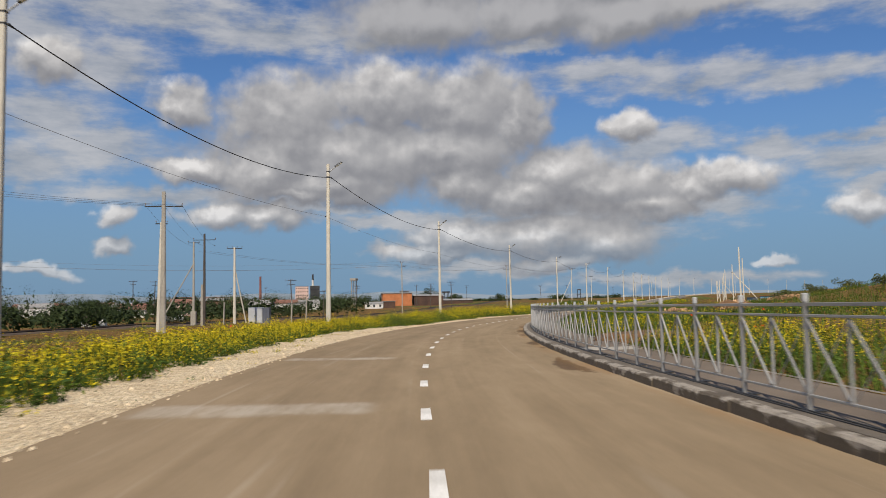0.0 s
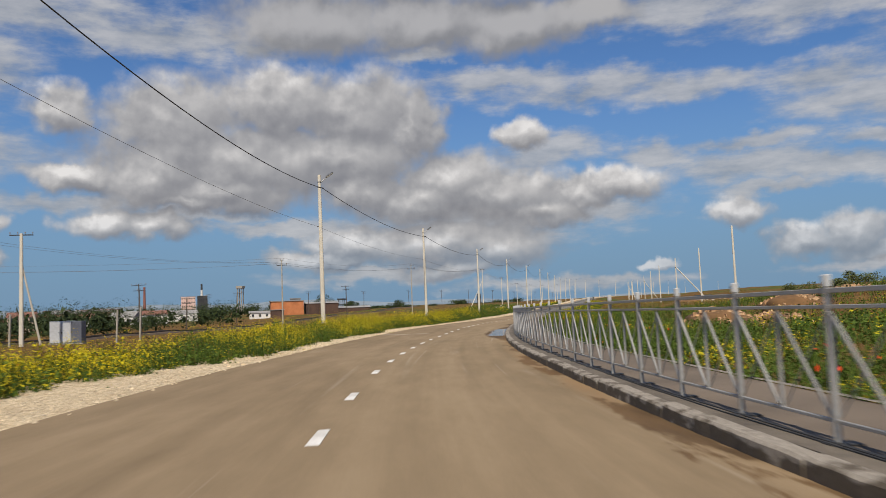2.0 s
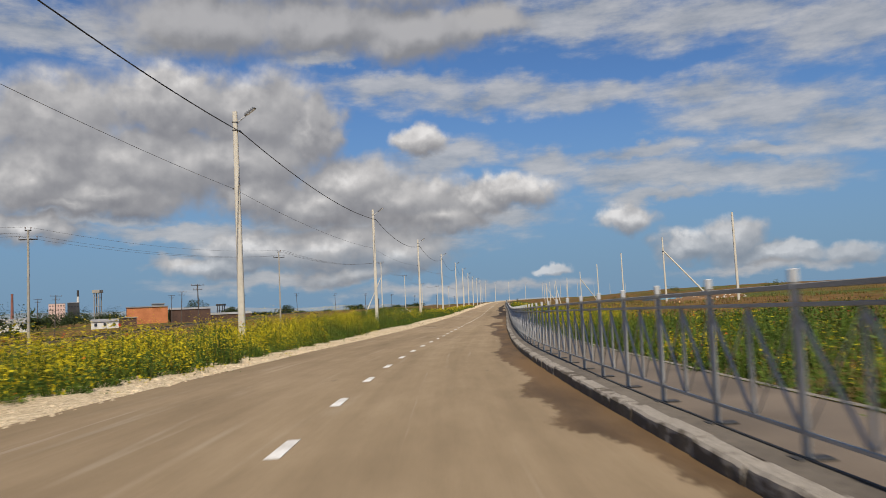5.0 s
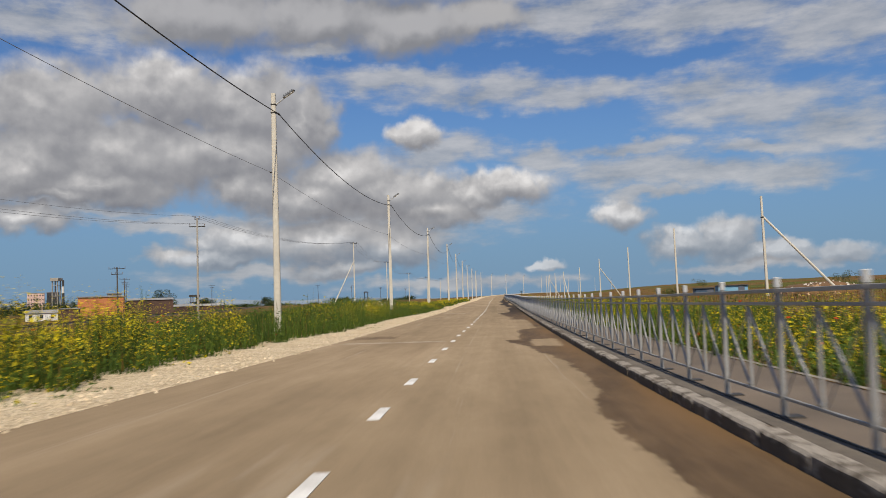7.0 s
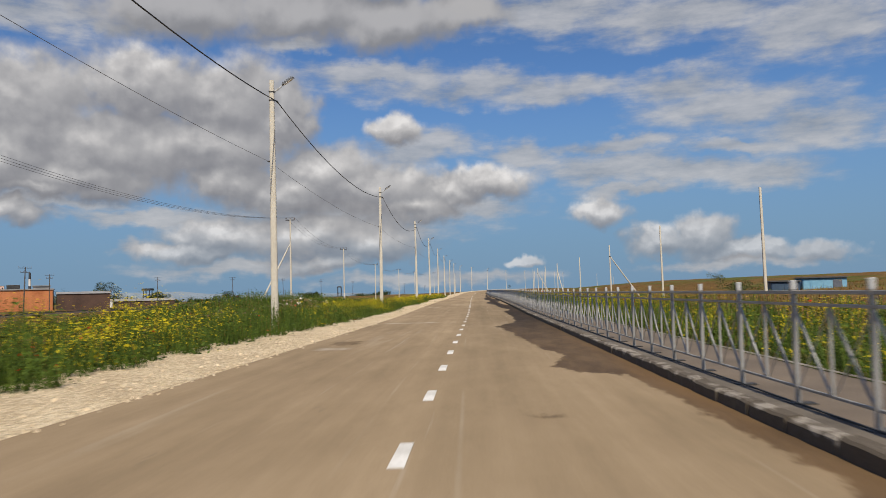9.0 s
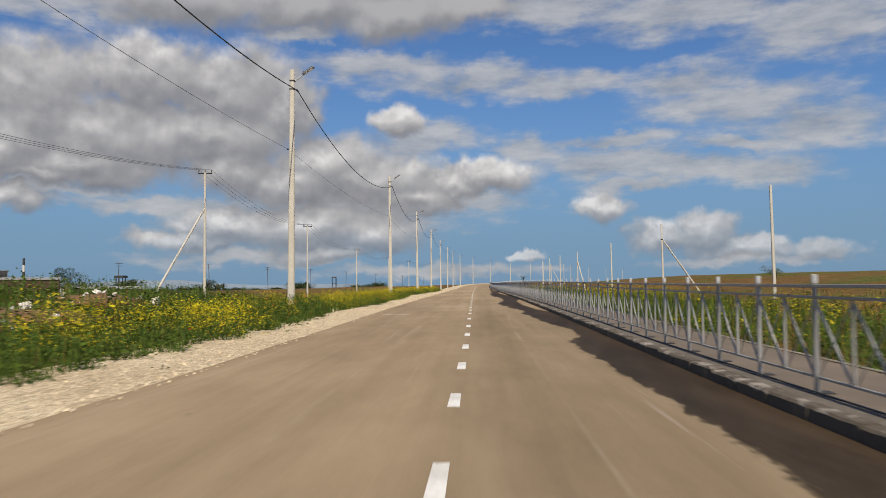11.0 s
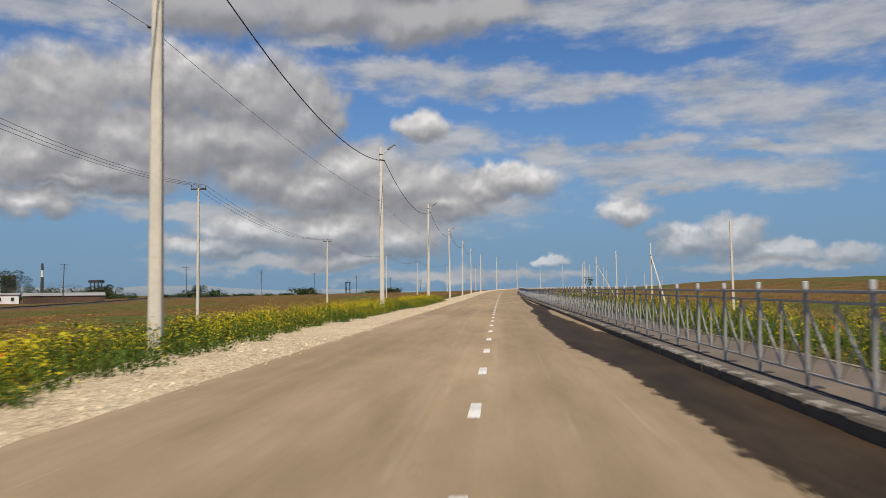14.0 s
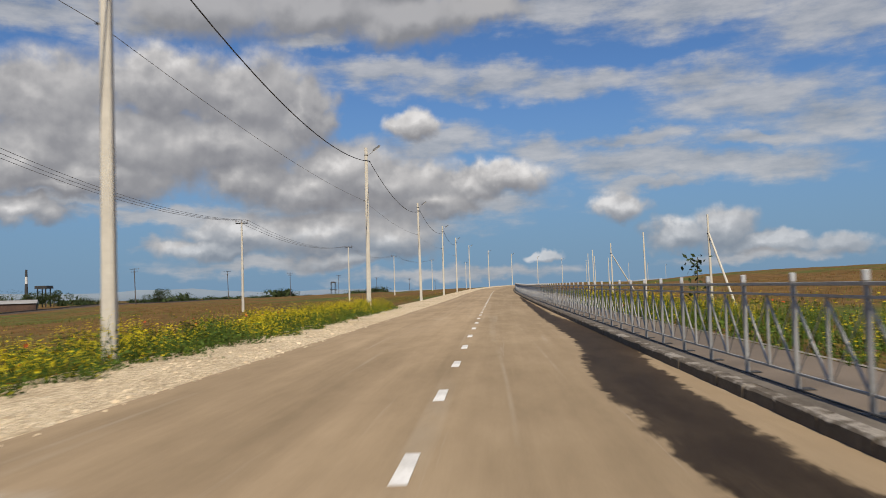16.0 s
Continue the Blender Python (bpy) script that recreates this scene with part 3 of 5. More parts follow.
# ---- the road's line: a bend to the right, then straight, then a far bend ----
LINE_Y = np.array([-60, -30, -5, 5.4, 14, 24, 34, 46, 56, 66, 76, 88, 100, 123, 150, 204, 245, 284, 350, 400, 450, 500, 550, 600, 700, 900, 1300.0])
LINE_X = np.array([44.5, 32.6, 22.64, 18.77, 15.5, 12.05, 9.14, 6.3, 4.38, 2.9, 1.8, 0.73, 0.0, -0.38, -0.4, -0.31, -0.39, -0.46, -0.4, -0.1, 1.5, 6.5, 15, 27, 58, 135, 300])
RISE_Y = np.array([-60, -5, 8, 20, 32, 44, 56, 68, 80, 92, 105, 120, 135, 150, 165, 195, 210, 225, 240, 255, 270, 285, 300, 350, 400, 450, 500, 600, 700, 900, 1300.0])
RISE_Z = np.array([2.0, 1.37, 1.235, 1.105, 0.98, 0.845, 0.695, 0.57, 0.48, 0.36, 0.2, 0.055, -0.04, -0.075, -0.06, 0.0, 0.11, 0.215, 0.305, 0.37, 0.425, 0.47, 0.515, 0.74, 1.15, 1.7, 2.25, 3.0, 3.2, 2.8, 2.0])


def spline(xs, ys):
    h = np.diff(xs)
    d = np.diff(ys) / h
    m = np.r_[d[0], (d[:-1] * h[1:] + d[1:] * h[:-1]) / (h[1:] + h[:-1]), d[-1]]

    def value(x):
        x = np.asarray(x, float)
        i = np.clip(np.searchsorted(xs, x) - 1, 0, len(xs) - 2)
        t = (x - xs[i]) / h[i]
        return (2 * t**3 - 3 * t**2 + 1) * ys[i] + (t**3 - 2 * t**2 + t) * h[i] * m[i] + (3 * t**2 - 2 * t**3) * ys[i + 1] + (t**3 - t**2) * h[i] * m[i + 1]
    return value


line_x, line_z = spline(LINE_Y, LINE_X), spline(RISE_Y, RISE_Z)
_y = np.arange(-60, 1300, 0.25)
_s = np.r_[0, np.cumsum(np.hypot(np.diff(line_x(_y)), 0.25))]
_s -= np.interp(0, _y, _s)


def along(y):
    return np.interp(y, _y, _s)


def y_at(s):
    return np.interp(s, _s, _y)


def beside(y, u, h=0.0):
    """The place u metres to the right of the middle line at y, h over the road; and the road's heading there."""
    g = (line_x(y + 0.1) - line_x(y - 0.1)) / 0.2
    k = 1 / np.sqrt(1 + g * g)
    return Vector((float(line_x(y) + u * k), float(y - u * g * k), float(line_z(y) + h))), float(np.arctan2(-g, 1.0))


LAND_U = np.array([-3000, -1200, -500, -200, -110, -60, -33, -24, -14, -9, -7.0, -3.0, 0, 3.2, 5.3, 8, 15, 23, 40, 60, 130, 300, 900, 3000.0])
LAND_F = np.array([-3, -3, -2.6, -2.2, -1.9, -1.35, -1.05, -0.8, -0.45, -0.2, -0.05, -0.05, -0.1, -0.02, 0.1, 0.2, 0.5, 0.8, 1.35, 2.0, 3.6, 5.0, 6.0, 2.0])


def land(x, y):
    """The ground's height at a place."""
    x, y = np.asarray(x, float), np.asarray(y, float)
    u = x - line_x(np.clip(y, -60, 1300))
    z = np.interp(u, LAND_U, LAND_F)
    keep = np.clip(1.15 - np.abs(u) / 400, 0, 1)
    z = z + line_z(np.clip(y, -60, 1300)) * keep
    rough = np.clip((np.abs(u) - 7) / 20, 0, 1)
    z = z + rough * (0.16 * np.sin(x * 0.31 + 1.3 * np.sin(y * 0.11)) * np.cos(y * 0.23) + 0.25 * np.sin(x * 0.07 + y * 0.045))
    # an earth bank on the hill side, near the start
    z = z + 1.7 * np.exp(-(((x - 40) / 13) ** 2 + ((y - 92) / 22) ** 2))
    # a mound of dumped earth in the field
    z = z + 1.25 * np.exp(-(((x + 17) / 6.5) ** 2 + ((y - 212) / 15) ** 2))
    # the field beyond the footway falls away further on
    fall = np.clip((y - 198) / 75, 0, 1)
    z = z - 1.65 * fall * fall * (3 - 2 * fall) * np.interp(u, [6.5, 13, 30, 75], [0, 1, 1, 0])
    # a hollow in front of it
    z = z - 0.6 * np.exp(-(((x - 17) / 6) ** 2 + ((y - 75) / 15) ** 2))
    return z


# ---- building helpers ----
def mesh_of(name, verts, faces, mats, slots=None, smooth=False, uv=None):
    me = bpy.data.meshes.new(name)
    me.from_pydata([tuple(v) for v in verts], [], [tuple(f) for f in faces])
    for m in mats if isinstance(mats, (list, tuple)) else [mats]:
        me.materials.append(m)
    if slots is not None:
        me.polygons.foreach_set("material_index", np.asarray(slots, np.int32))
    if smooth:
        me.polygons.foreach_set("use_smooth", np.ones(len(me.polygons), bool))
    if uv is not None:
        layer = me.uv_layers.new(name="uv")
        idx = np.empty(len(me.loops), np.int32)
        me.loops.foreach_get("vertex_index", idx)
        layer.data.foreach_set("uv", np.asarray(uv, np.float32)[idx].ravel())
    me.update()
    return me


def quads(name, corners, mats, slots=None):
    """One mesh of loose four-cornered faces: corners is n x 4 x 3."""
    c = np.asarray(corners, np.float32)
    n = len(c)
    me = bpy.data.meshes.new(name)
    me.vertices.add(4 * n)
    me.vertices.foreach_set("co", c.ravel())
    me.loops.add(4 * n)
    me.loops.foreach_set("vertex_index", np.arange(4 * n, dtype=np.int32))
    me.polygons.add(n)
    me.polygons.foreach_set("loop_start", np.arange(0, 4 * n, 4, dtype=np.int32))
    for m in mats if isinstance(mats, (list, tuple)) else [mats]:
        me.materials.append(m)
    if slots is not None:
        me.polygons.foreach_set("material_index", np.asarray(slots, np.int32))
    me.update(calc_edges=True)
    return me


def part(name, bm, mat, parent, label="", at=None, smooth=False):
    """Links a bmesh or a mesh as one mesh object under a thing."""
    if isinstance(bm, bpy.types.Mesh):
        me = bm
    else:
        me = bpy.data.meshes.new(name)
        bm.to_mesh(me)
        bm.free()
        me.materials.append(mat)
        if smooth:
            me.polygons.foreach_set("use_smooth", np.ones(len(me.polygons), bool))
    ob = new(name, me)
    ob.parent = parent
    if at is not None:
        ob.matrix_basis = at
    if label:
        tagged(ob, label)
    return ob


def thing(name, at, label, category, group="", kind=""):
    ob = new(name)
    ob.empty_display_size = 0.3
    ob.matrix_basis = at
    return tagged(ob, label, category, group, kind)


def block(sx, sy, sz, x=0, y=0, z=0, bevel=0.0, taper=1.0, bm=None, turn=None):
    """A box standing on z, its edges broken, its top drawn in by taper; added to bm if given."""
    b = bmesh.new()
    bmesh.ops.create_cube(b, size=1.0)
    for v in b.verts:
        k = taper if v.co.z > 0 else 1.0
        v.co = Vector((v.co.x * sx * k, v.co.y * sy * k, (v.co.z + 0.5) * sz))
    if bevel:
        bmesh.ops.bevel(b, geom=list(b.edges), offset=bevel, segments=1, affect="EDGES")
    m = Matrix.Translation((x, y, z)) @ (turn or Matrix.Identity(4))
    bmesh.ops.transform(b, matrix=m, verts=b.verts)
    return join(bm, b)


def join(bm, b):
    if bm is None:
        return b
    me = bpy.data.meshes.new("tmp")
    b.to_mesh(me)
    b.free()
    bm.from_mesh(me)
    bpy.data.meshes.remove(me)
    return bm


def rod(a, b_, r0, r1=None, sides=8, bm=None):
    """A tapered round bar from a to b."""
    a, b_ = Vector(a), Vector(b_)
    d = b_ - a
    b = bmesh.new()
    bmesh.ops.create_cone(b, cap_ends=True, segments=sides, radius1=r0, radius2=r0 if r1 is None else r1, depth=d.length)
    m = Matrix.Translation((a + b_) / 2) @ d.to_track_quat("Z", "Y").to_matrix().to_4x4()
    bmesh.ops.transform(b, matrix=m, verts=b.verts)
    return join(bm, b)


def tube(points, r, sides=6, bm=None):
    """A round cable through points."""
    b = bmesh.new()
    rings = []
    for i, p in enumerate(points):
        d = (points[min(i + 1, len(points) - 1)] - points[max(i - 1, 0)]).normalized()
        side = d.cross(Vector((0, 0, 1)))
        side = side.normalized() if side.length > 1e-4 else Vector((1, 0, 0))
        up = side.cross(d)
        rings.append([b.verts.new(p + side * (r * math.cos(k * math.tau / sides)) + up * (r * math.sin(k * math.tau / sides))) for k in range(sides)])
    for p, q in zip(rings, rings[1:]):
        for k in range(sides):
            b.faces.new((p[k], p[(k + 1) % sides], q[(k + 1) % sides], q[k]))
    return join(bm, b)


def sagging(a, b_, sag, n=18):
    a, b_ = Vector(a), Vector(b_)
    return [a.lerp(b_, i / n) - Vector((0, 0, 4 * sag * (i / n) * (1 - i / n))) for i in range(n + 1)]


# ---- ground, one sheet to the horizon ----
def build_land():
    us = np.unique(np.r_[-3000, -2000, -1300, -900, -600, -420, -300, np.arange(-220, -60, 10), np.arange(-60, -14, 2.5), np.arange(-14, 14.1, 0.7), np.arange(15, 60, 2.5), np.arange(60, 200, 12), 250, 330, 450, 700, 1100, 1700, 3000])
    ys = np.unique(np.r_[-1500, -700, -300, np.arange(-160, -40, 20), np.arange(-40, 420, 2.0), np.arange(420, 700, 10), np.arange(700, 1300, 40), 1500, 2000, 2800, 3900])
    U, Y = np.meshgrid(us, ys)
    X = U + line_x(np.clip(Y, -60, 1300))
    Z = land(X, Y)
    inner = (U > -5.2) & (U < 5.2)
    Z[inner] = line_z(np.clip(Y[inner], -60, 1300)) - 0.12
    n, m = U.shape
    v = np.stack([X, Y, Z], -1).reshape(-1, 3)
    i = np.arange((n - 1) * (m - 1))
    r, c = i // (m - 1), i % (m - 1)
    a = r * m + c
    f = np.stack([a, a + 1, a + m + 1, a + m], -1)
    ob = new("ground", mesh_of("ground", v, f, GROUND, smooth=True))
    tagged(ob, "rolling dry meadow ground with orange-brown and green grass", "ground", kind="structure")


def strip(name, u0, u1, h0, h1, mat, y0, y1, label, category, step=1.0, cols=2, tuck=False, wobble=None):
    ys = np.arange(y0, y1 + 0.01, step)
    verts, uv = [], []
    for y in ys:
        s = float(along(y))
        for k in range(cols):
            w = k / (cols - 1)
            a, b = u0, u1
            if wobble:
                a, b = wobble(s, u0, u1)
            u = a + (b - a) * w
            p, _ = beside(float(y), u + (0.06 if tuck and k == cols - 1 else 0.0), (h0 + (h1 - h0) * w if not tuck or k < cols - 1 else -0.02))
            verts.append(p)
            uv.append((u, float(y)))
    faces = [(i * cols + k, i * cols + k + 1, (i + 1) * cols + k + 1, (i + 1) * cols + k) for i in range(len(ys) - 1) for k in range(cols - 1)]
    ob = new(name, mesh_of(name, verts, faces, mat, smooth=True, uv=uv))
    return tagged(ob, label, category, kind="structure")


build_land()
strip("road", -3.95, 3.36, 0.0, 0.0, ASPHALT, -58, 900, "dusty beige-grey asphalt road with damp stains by the kerb", "road", 1.0, 9)


# where the weeds end and the bare shoulder begins: y, metres from the middle line
EDGE_Y = np.array([-60, 8, 18, 22, 36, 45, 52, 56.6, 60, 64, 71, 76, 84, 95, 101, 115, 127, 131, 138, 146, 152, 161, 166, 173, 183, 203, 212, 219, 222, 225, 230, 236, 242, 255, 262, 268, 275, 278, 281, 285, 290, 300, 330, 700.0])
EDGE_U = np.array([-5.7, -5.6, -5.6, -5.8, -6.4, -6.2, -5.0, -4.5, -4.9, -5.0, -5.15, -4.5, -5.7, -5.2, -4.9, -5.4, -5.7, -5.95, -6.5, -6.2, -5.8, -6.1, -6.2, -6.3, -6.0, -5.6, -5.6, -6.2, -5.85, -5.7, -5.35, -5.6, -5.4, -6.0, -6.3, -5.9, -5.85, -5.9, -6.15, -5.95, -5.55, -5.7, -6.0, -6.0])


def weed_edge(y):
    return np.interp(y, EDGE_Y, EDGE_U)


def gravel_edge(s, a, b):
    return float(weed_edge(y_at(s))) - 0.7, b + 0.025 * math.sin(s * 1.9) + 0.03 * math.sin(s * 4.3) + 0.05 * math.sin(s * 0.37)


strip("gravel_shoulder", -6.4, -3.69, 0.03, 0.005, GRAVEL, -58, 600, "cream crushed limestone shoulder along the road", "shoulder", 0.5, 7, tuck=True, wobble=gravel_edge)
strip("pavement", 3.46, 5.22, 0.135, 0.15, WALK, -58, 420, "grey-brown asphalt footway behind the kerb", "pavement", 1.0, 4)

# ---- kerb, footway edge and lane marks ----
def kerb_stone_mesh(seed):
    """A cast kerb stone with rounded, chipped edges."""
    rnd = random.Random(seed)
    b = block(0.19, 0.975, 0.33)
    cuts = [e for e in b.edges if abs(e.verts[0].co.y - e.verts[1].co.y) > 0.5]
    bmesh.ops.subdivide_edges(b, edges=cuts, cuts=5, use_grid_fill=True)
    top = max(v.co.z for v in b.verts)
    for v in b.verts:
        if v.co.z > top - 0.02:
            chip = rnd.random() ** 3
            v.co.z -= (0.012 if v.co.x < 0 else 0.004) * chip
            v.co.x += (0.0 if v.co.x > 0 else 0.02) * rnd.random() ** 4
        v.co.y += rnd.uniform(-0.006, 0.006)
    rim = [e for e in b.edges if min(e.verts[0].co.z, e.verts[1].co.z) > top - 0.08 and abs(e.verts[0].co.y - e.verts[1].co.y) > 0.05]
    bmesh.ops.bevel(b, geom=rim, offset=0.024, segments=1, affect="EDGES")
    me = bpy.data.meshes.new("kerb_stone")
    b.to_mesh(me)
    b.free()
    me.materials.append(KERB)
    return me


def build_kerb():
    base = strip("kerb", 3.35, 3.5, 0.1, 0.1, KERB_JOINT, -20, 420, "weathered grey concrete kerb stones beside the road", "kerb", 2.0, 2)
    shapes = [kerb_stone_mesh(k) for k in range(7)]
    rnd = random.Random(4)
    far = None
    s0 = float(along(-6))
    for i in range(425):
        p, turn = beside(float(y_at(s0 + i)), 3.425, -0.18)
        m = Matrix.Translation(p) @ pose(0, rnd.uniform(-0.01, 0.01), rnd.uniform(-0.01, 0.008), rnd.uniform(-0.5, 0.5), rnd.uniform(-1.5, 1.5), math.degrees(turn) + rnd.uniform(-0.4, 0.4))
        me = shapes[rnd.randrange(7)]
        if i < 300:
            ob = new("kerb_stone", me)
            ob.parent, ob.matrix_basis = base, m
        else:
            b = bmesh.new()
            b.from_mesh(me)
            bmesh.ops.transform(b, matrix=m, verts=b.verts)
            far = join(far, b)
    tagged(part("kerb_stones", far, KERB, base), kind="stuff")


build_kerb()
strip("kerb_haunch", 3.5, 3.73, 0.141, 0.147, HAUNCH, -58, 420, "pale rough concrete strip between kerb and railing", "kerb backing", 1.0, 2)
strip("footway_edging", 5.2, 5.3, 0.165, 0.165, EDGING, -58, 420, "thin pale concrete edging of the footway", "edging", 1.0, 2)

# lane marks: y of the dashes that anchor the row, and their number in it
MARK_Y = np.array([-20, 5.4, 12.4, 16.0, 19.9, 30.3, 41.35, 46, 56.9, 68.4, 75.6, 80.2, 87.6, 121.2, 128.4, 132.8, 137.0, 141.1, 148.7, 156.7, 164.1, 199.9, 207.1, 215.8, 222.9, 230.6, 250.6, 265.6, 273.3, 281, 420])
MARK_N = np.array([-7, 0, 2, 3, 4, 7, 10, 11, 14, 17, 19, 20, 22, 31, 33, 34, 35, 36, 38, 40, 42, 52, 54, 56, 58, 60, 65, 69, 71, 73, 110])

# how far the row of marks strays from the middle line
SWAY_Y = [5, 9, 20, 30, 46, 57, 64, 69, 80, 121, 145, 158, 200, 217, 250, 273]
SWAY_U = [-0.07, -0.13, -0.13, -0.14, -0.15, 0.0, 0.05, 0.11, 0.05, 0.01, -0.08, 0.02, 0.08, 0.04, 0.02, 0.0]


def build_marks():
    road = bpy.data.objects["road"]
    me = mesh_of("lane_mark", [(-0.065, -0.5, 0), (0.065, -0.49, 0), (0.06, 0.5, 0), (-0.06, 0.49, 0), (-0.065, -0.5, 0.005), (0.065, -0.49, 0.005), (0.06, 0.5, 0.005), (-0.06, 0.49, 0.005)],
                 [(4, 5, 6, 7), (0, 1, 5, 4), (1, 2, 6, 5), (2, 3, 7, 6), (3, 0, 4, 7)], PAINT)
    for n in range(-6, 110):
        y = float(np.interp(n, MARK_N, MARK_Y))
        p, turn = beside(y, float(np.interp(y, SWAY_Y, SWAY_U)), 0.002)
        tilt = math.degrees(math.atan2(float(line_z(y + 0.5) - line_z(y - 0.5)), 1.0))
        ob = new("lane_mark", me)
        ob.parent, ob.matrix_basis = road, Matrix.Translation(p) @ pose(0, 0, 0, 0, 0, math.degrees(turn)) @ pose(0, 0, 0, tilt)


build_marks()


# ---- the pedestrian railing ----
BAY = 1.588


def railing_panel(at):
    t = thing("railing_panel", at, "grey galvanised steel railing panel with crossed square bars", "railing", "railing panels along the footway")
    post = part("post", block(0.046, 0.046, 1.19, bevel=0.006), ZINC, t)
    part("cap", block(0.052, 0.052, 0.095, z=1.105, bevel=0.008), CAP, post, "white post cap")
    part("base_plate", block(0.24, 0.16, 0.012, x=0.03, bevel=0.002), DARK_STEEL, post, "dark steel base plate")
    for name, z, w in (("top_rail", 1.065, 0.036), ("upper_rail", 0.955, 0.028), ("lower_rail", 0.15, 0.026)):
        part(name, block(w, BAY - 0.062, w, y=BAY / 2, z=z, bevel=0.004), ZINC, t)
    part("upright", block(0.024, 0.024, 0.785, y=BAY / 2, z=0.17), ZINC, t)
    run, rise = BAY / 2 - 0.05, 0.76
    ang = math.degrees(math.atan2(rise, run))
    length = math.hypot(run, rise)
    for half in (0, 1):
        mid = BAY / 4 + half * BAY / 2
        for side, off in ((1, -0.01), (-1, 0.012)):
            w = 0.024 if side > 0 else 0.012
            b = block(0.02 if side > 0 else 0.008, length - 0.03, w)
            bmesh.ops.transform(b, matrix=Matrix.Translation((off, mid, 0.56)) @ pose(0, 0, 0, side * ang) @ Matrix.Translation((0, 0, -w / 2)), verts=b.verts)
            part("cross_bar", b, ZINC, t)
    return t


# y of some posts of the railing, between which the bays are spread evenly
POST_Y = [-12.0, 9.04, 44.94, 59.96, 77.33, 122.97, 141.04, 158.15, 200.27, 225.44, 267.81, 430.0]


def build_railing():
    spots = []
    for a, b in zip(POST_Y, POST_Y[1:]):
        s0, s1 = float(along(a)), float(along(b))
        n = max(1, round((s1 - s0) / 1.62))
        spots += [s0 + (s1 - s0) * k / n for k in range(n)]
    first = None
    for s0, s1 in zip(spots, spots[1:]):
        p, _ = beside(float(y_at(s0)), 3.76, 0.142)
        q, _ = beside(float(y_at(s1)), 3.76, 0.142)
        d = q - p
        m = Matrix.Translation(p) @ pose(0, 0, 0, 0, 0, math.degrees(math.atan2(-d.x, d.y))) @ pose(0, 0, 0, math.degrees(math.atan2(d.z, d.xy.length))) @ Matrix.Diagonal((1, d.length / BAY, 1, 1))
        if first is None:
            first = railing_panel(Matrix.Identity(4))
            first.matrix_basis = m
        else:
            o = copy_thing(first, m)
            o.matrix_basis = m


build_railing()


def build_foot_lines():
    # black strands for cables; the long one also models the lower rail's shadow line
    for k, (u, r, end) in enumerate(((3.725, 0.011, 330), (3.69, 0.008, 54), (3.74, 0.007, 50))):
        rnd = random.Random(30 + k)
        pts = []
        for y in np.arange(-12, end, 1.2):
            p, _ = beside(float(y), u + 0.018 * math.sin(y * 0.4 + 2 * k) + rnd.uniform(-0.01, 0.01), 0.153)
            pts.append(p)
        ob = new("loose_cable", mesh_from(tube(pts, r, 5), CABLE, "loose_cable"))
        tagged(ob, "black line along the railing's foot, for cables and the lower rail's shadow", "cable", "cables on the footway")


def mesh_from(bm, mat, name, smooth=False):
    me = bpy.data.meshes.new(name)
    bm.to_mesh(me)
    bm.free()
    me.materials.append(mat)
    if smooth:
        me.polygons.foreach_set("use_smooth", np.ones(len(me.polygons), bool))
    return me


build_foot_lines()


# ---- street lamps along the verge and their cables ----
def column(w0, d0, w1, d1, h):
    """A tapering pole of trapezium section with broken edges."""
    b = bmesh.new()
    rings = []
    for w, d, z in ((w0, d0, -0.4), (w1, d1, h)):
        c = 0.18 * min(w, d)
        pts = [(-w / 2 + c, -d / 2), (w / 2 - c, -d / 2), (w / 2, -d / 2 + c), (w * 0.38, d / 2), (-w * 0.38, d / 2), (-w / 2, -d / 2 + c)]
        rings.append([b.verts.new((x, y, z)) for x, y in pts])
    n = len(rings[0])
    for k in range(n):
        b.faces.new((rings[0][k], rings[0][(k + 1) % n], rings[1][(k + 1) % n], rings[1][k]))
    b.faces.new(rings[1])
    b.faces.new(rings[0][::-1])
    return b


LAMP_TOP = 10.35


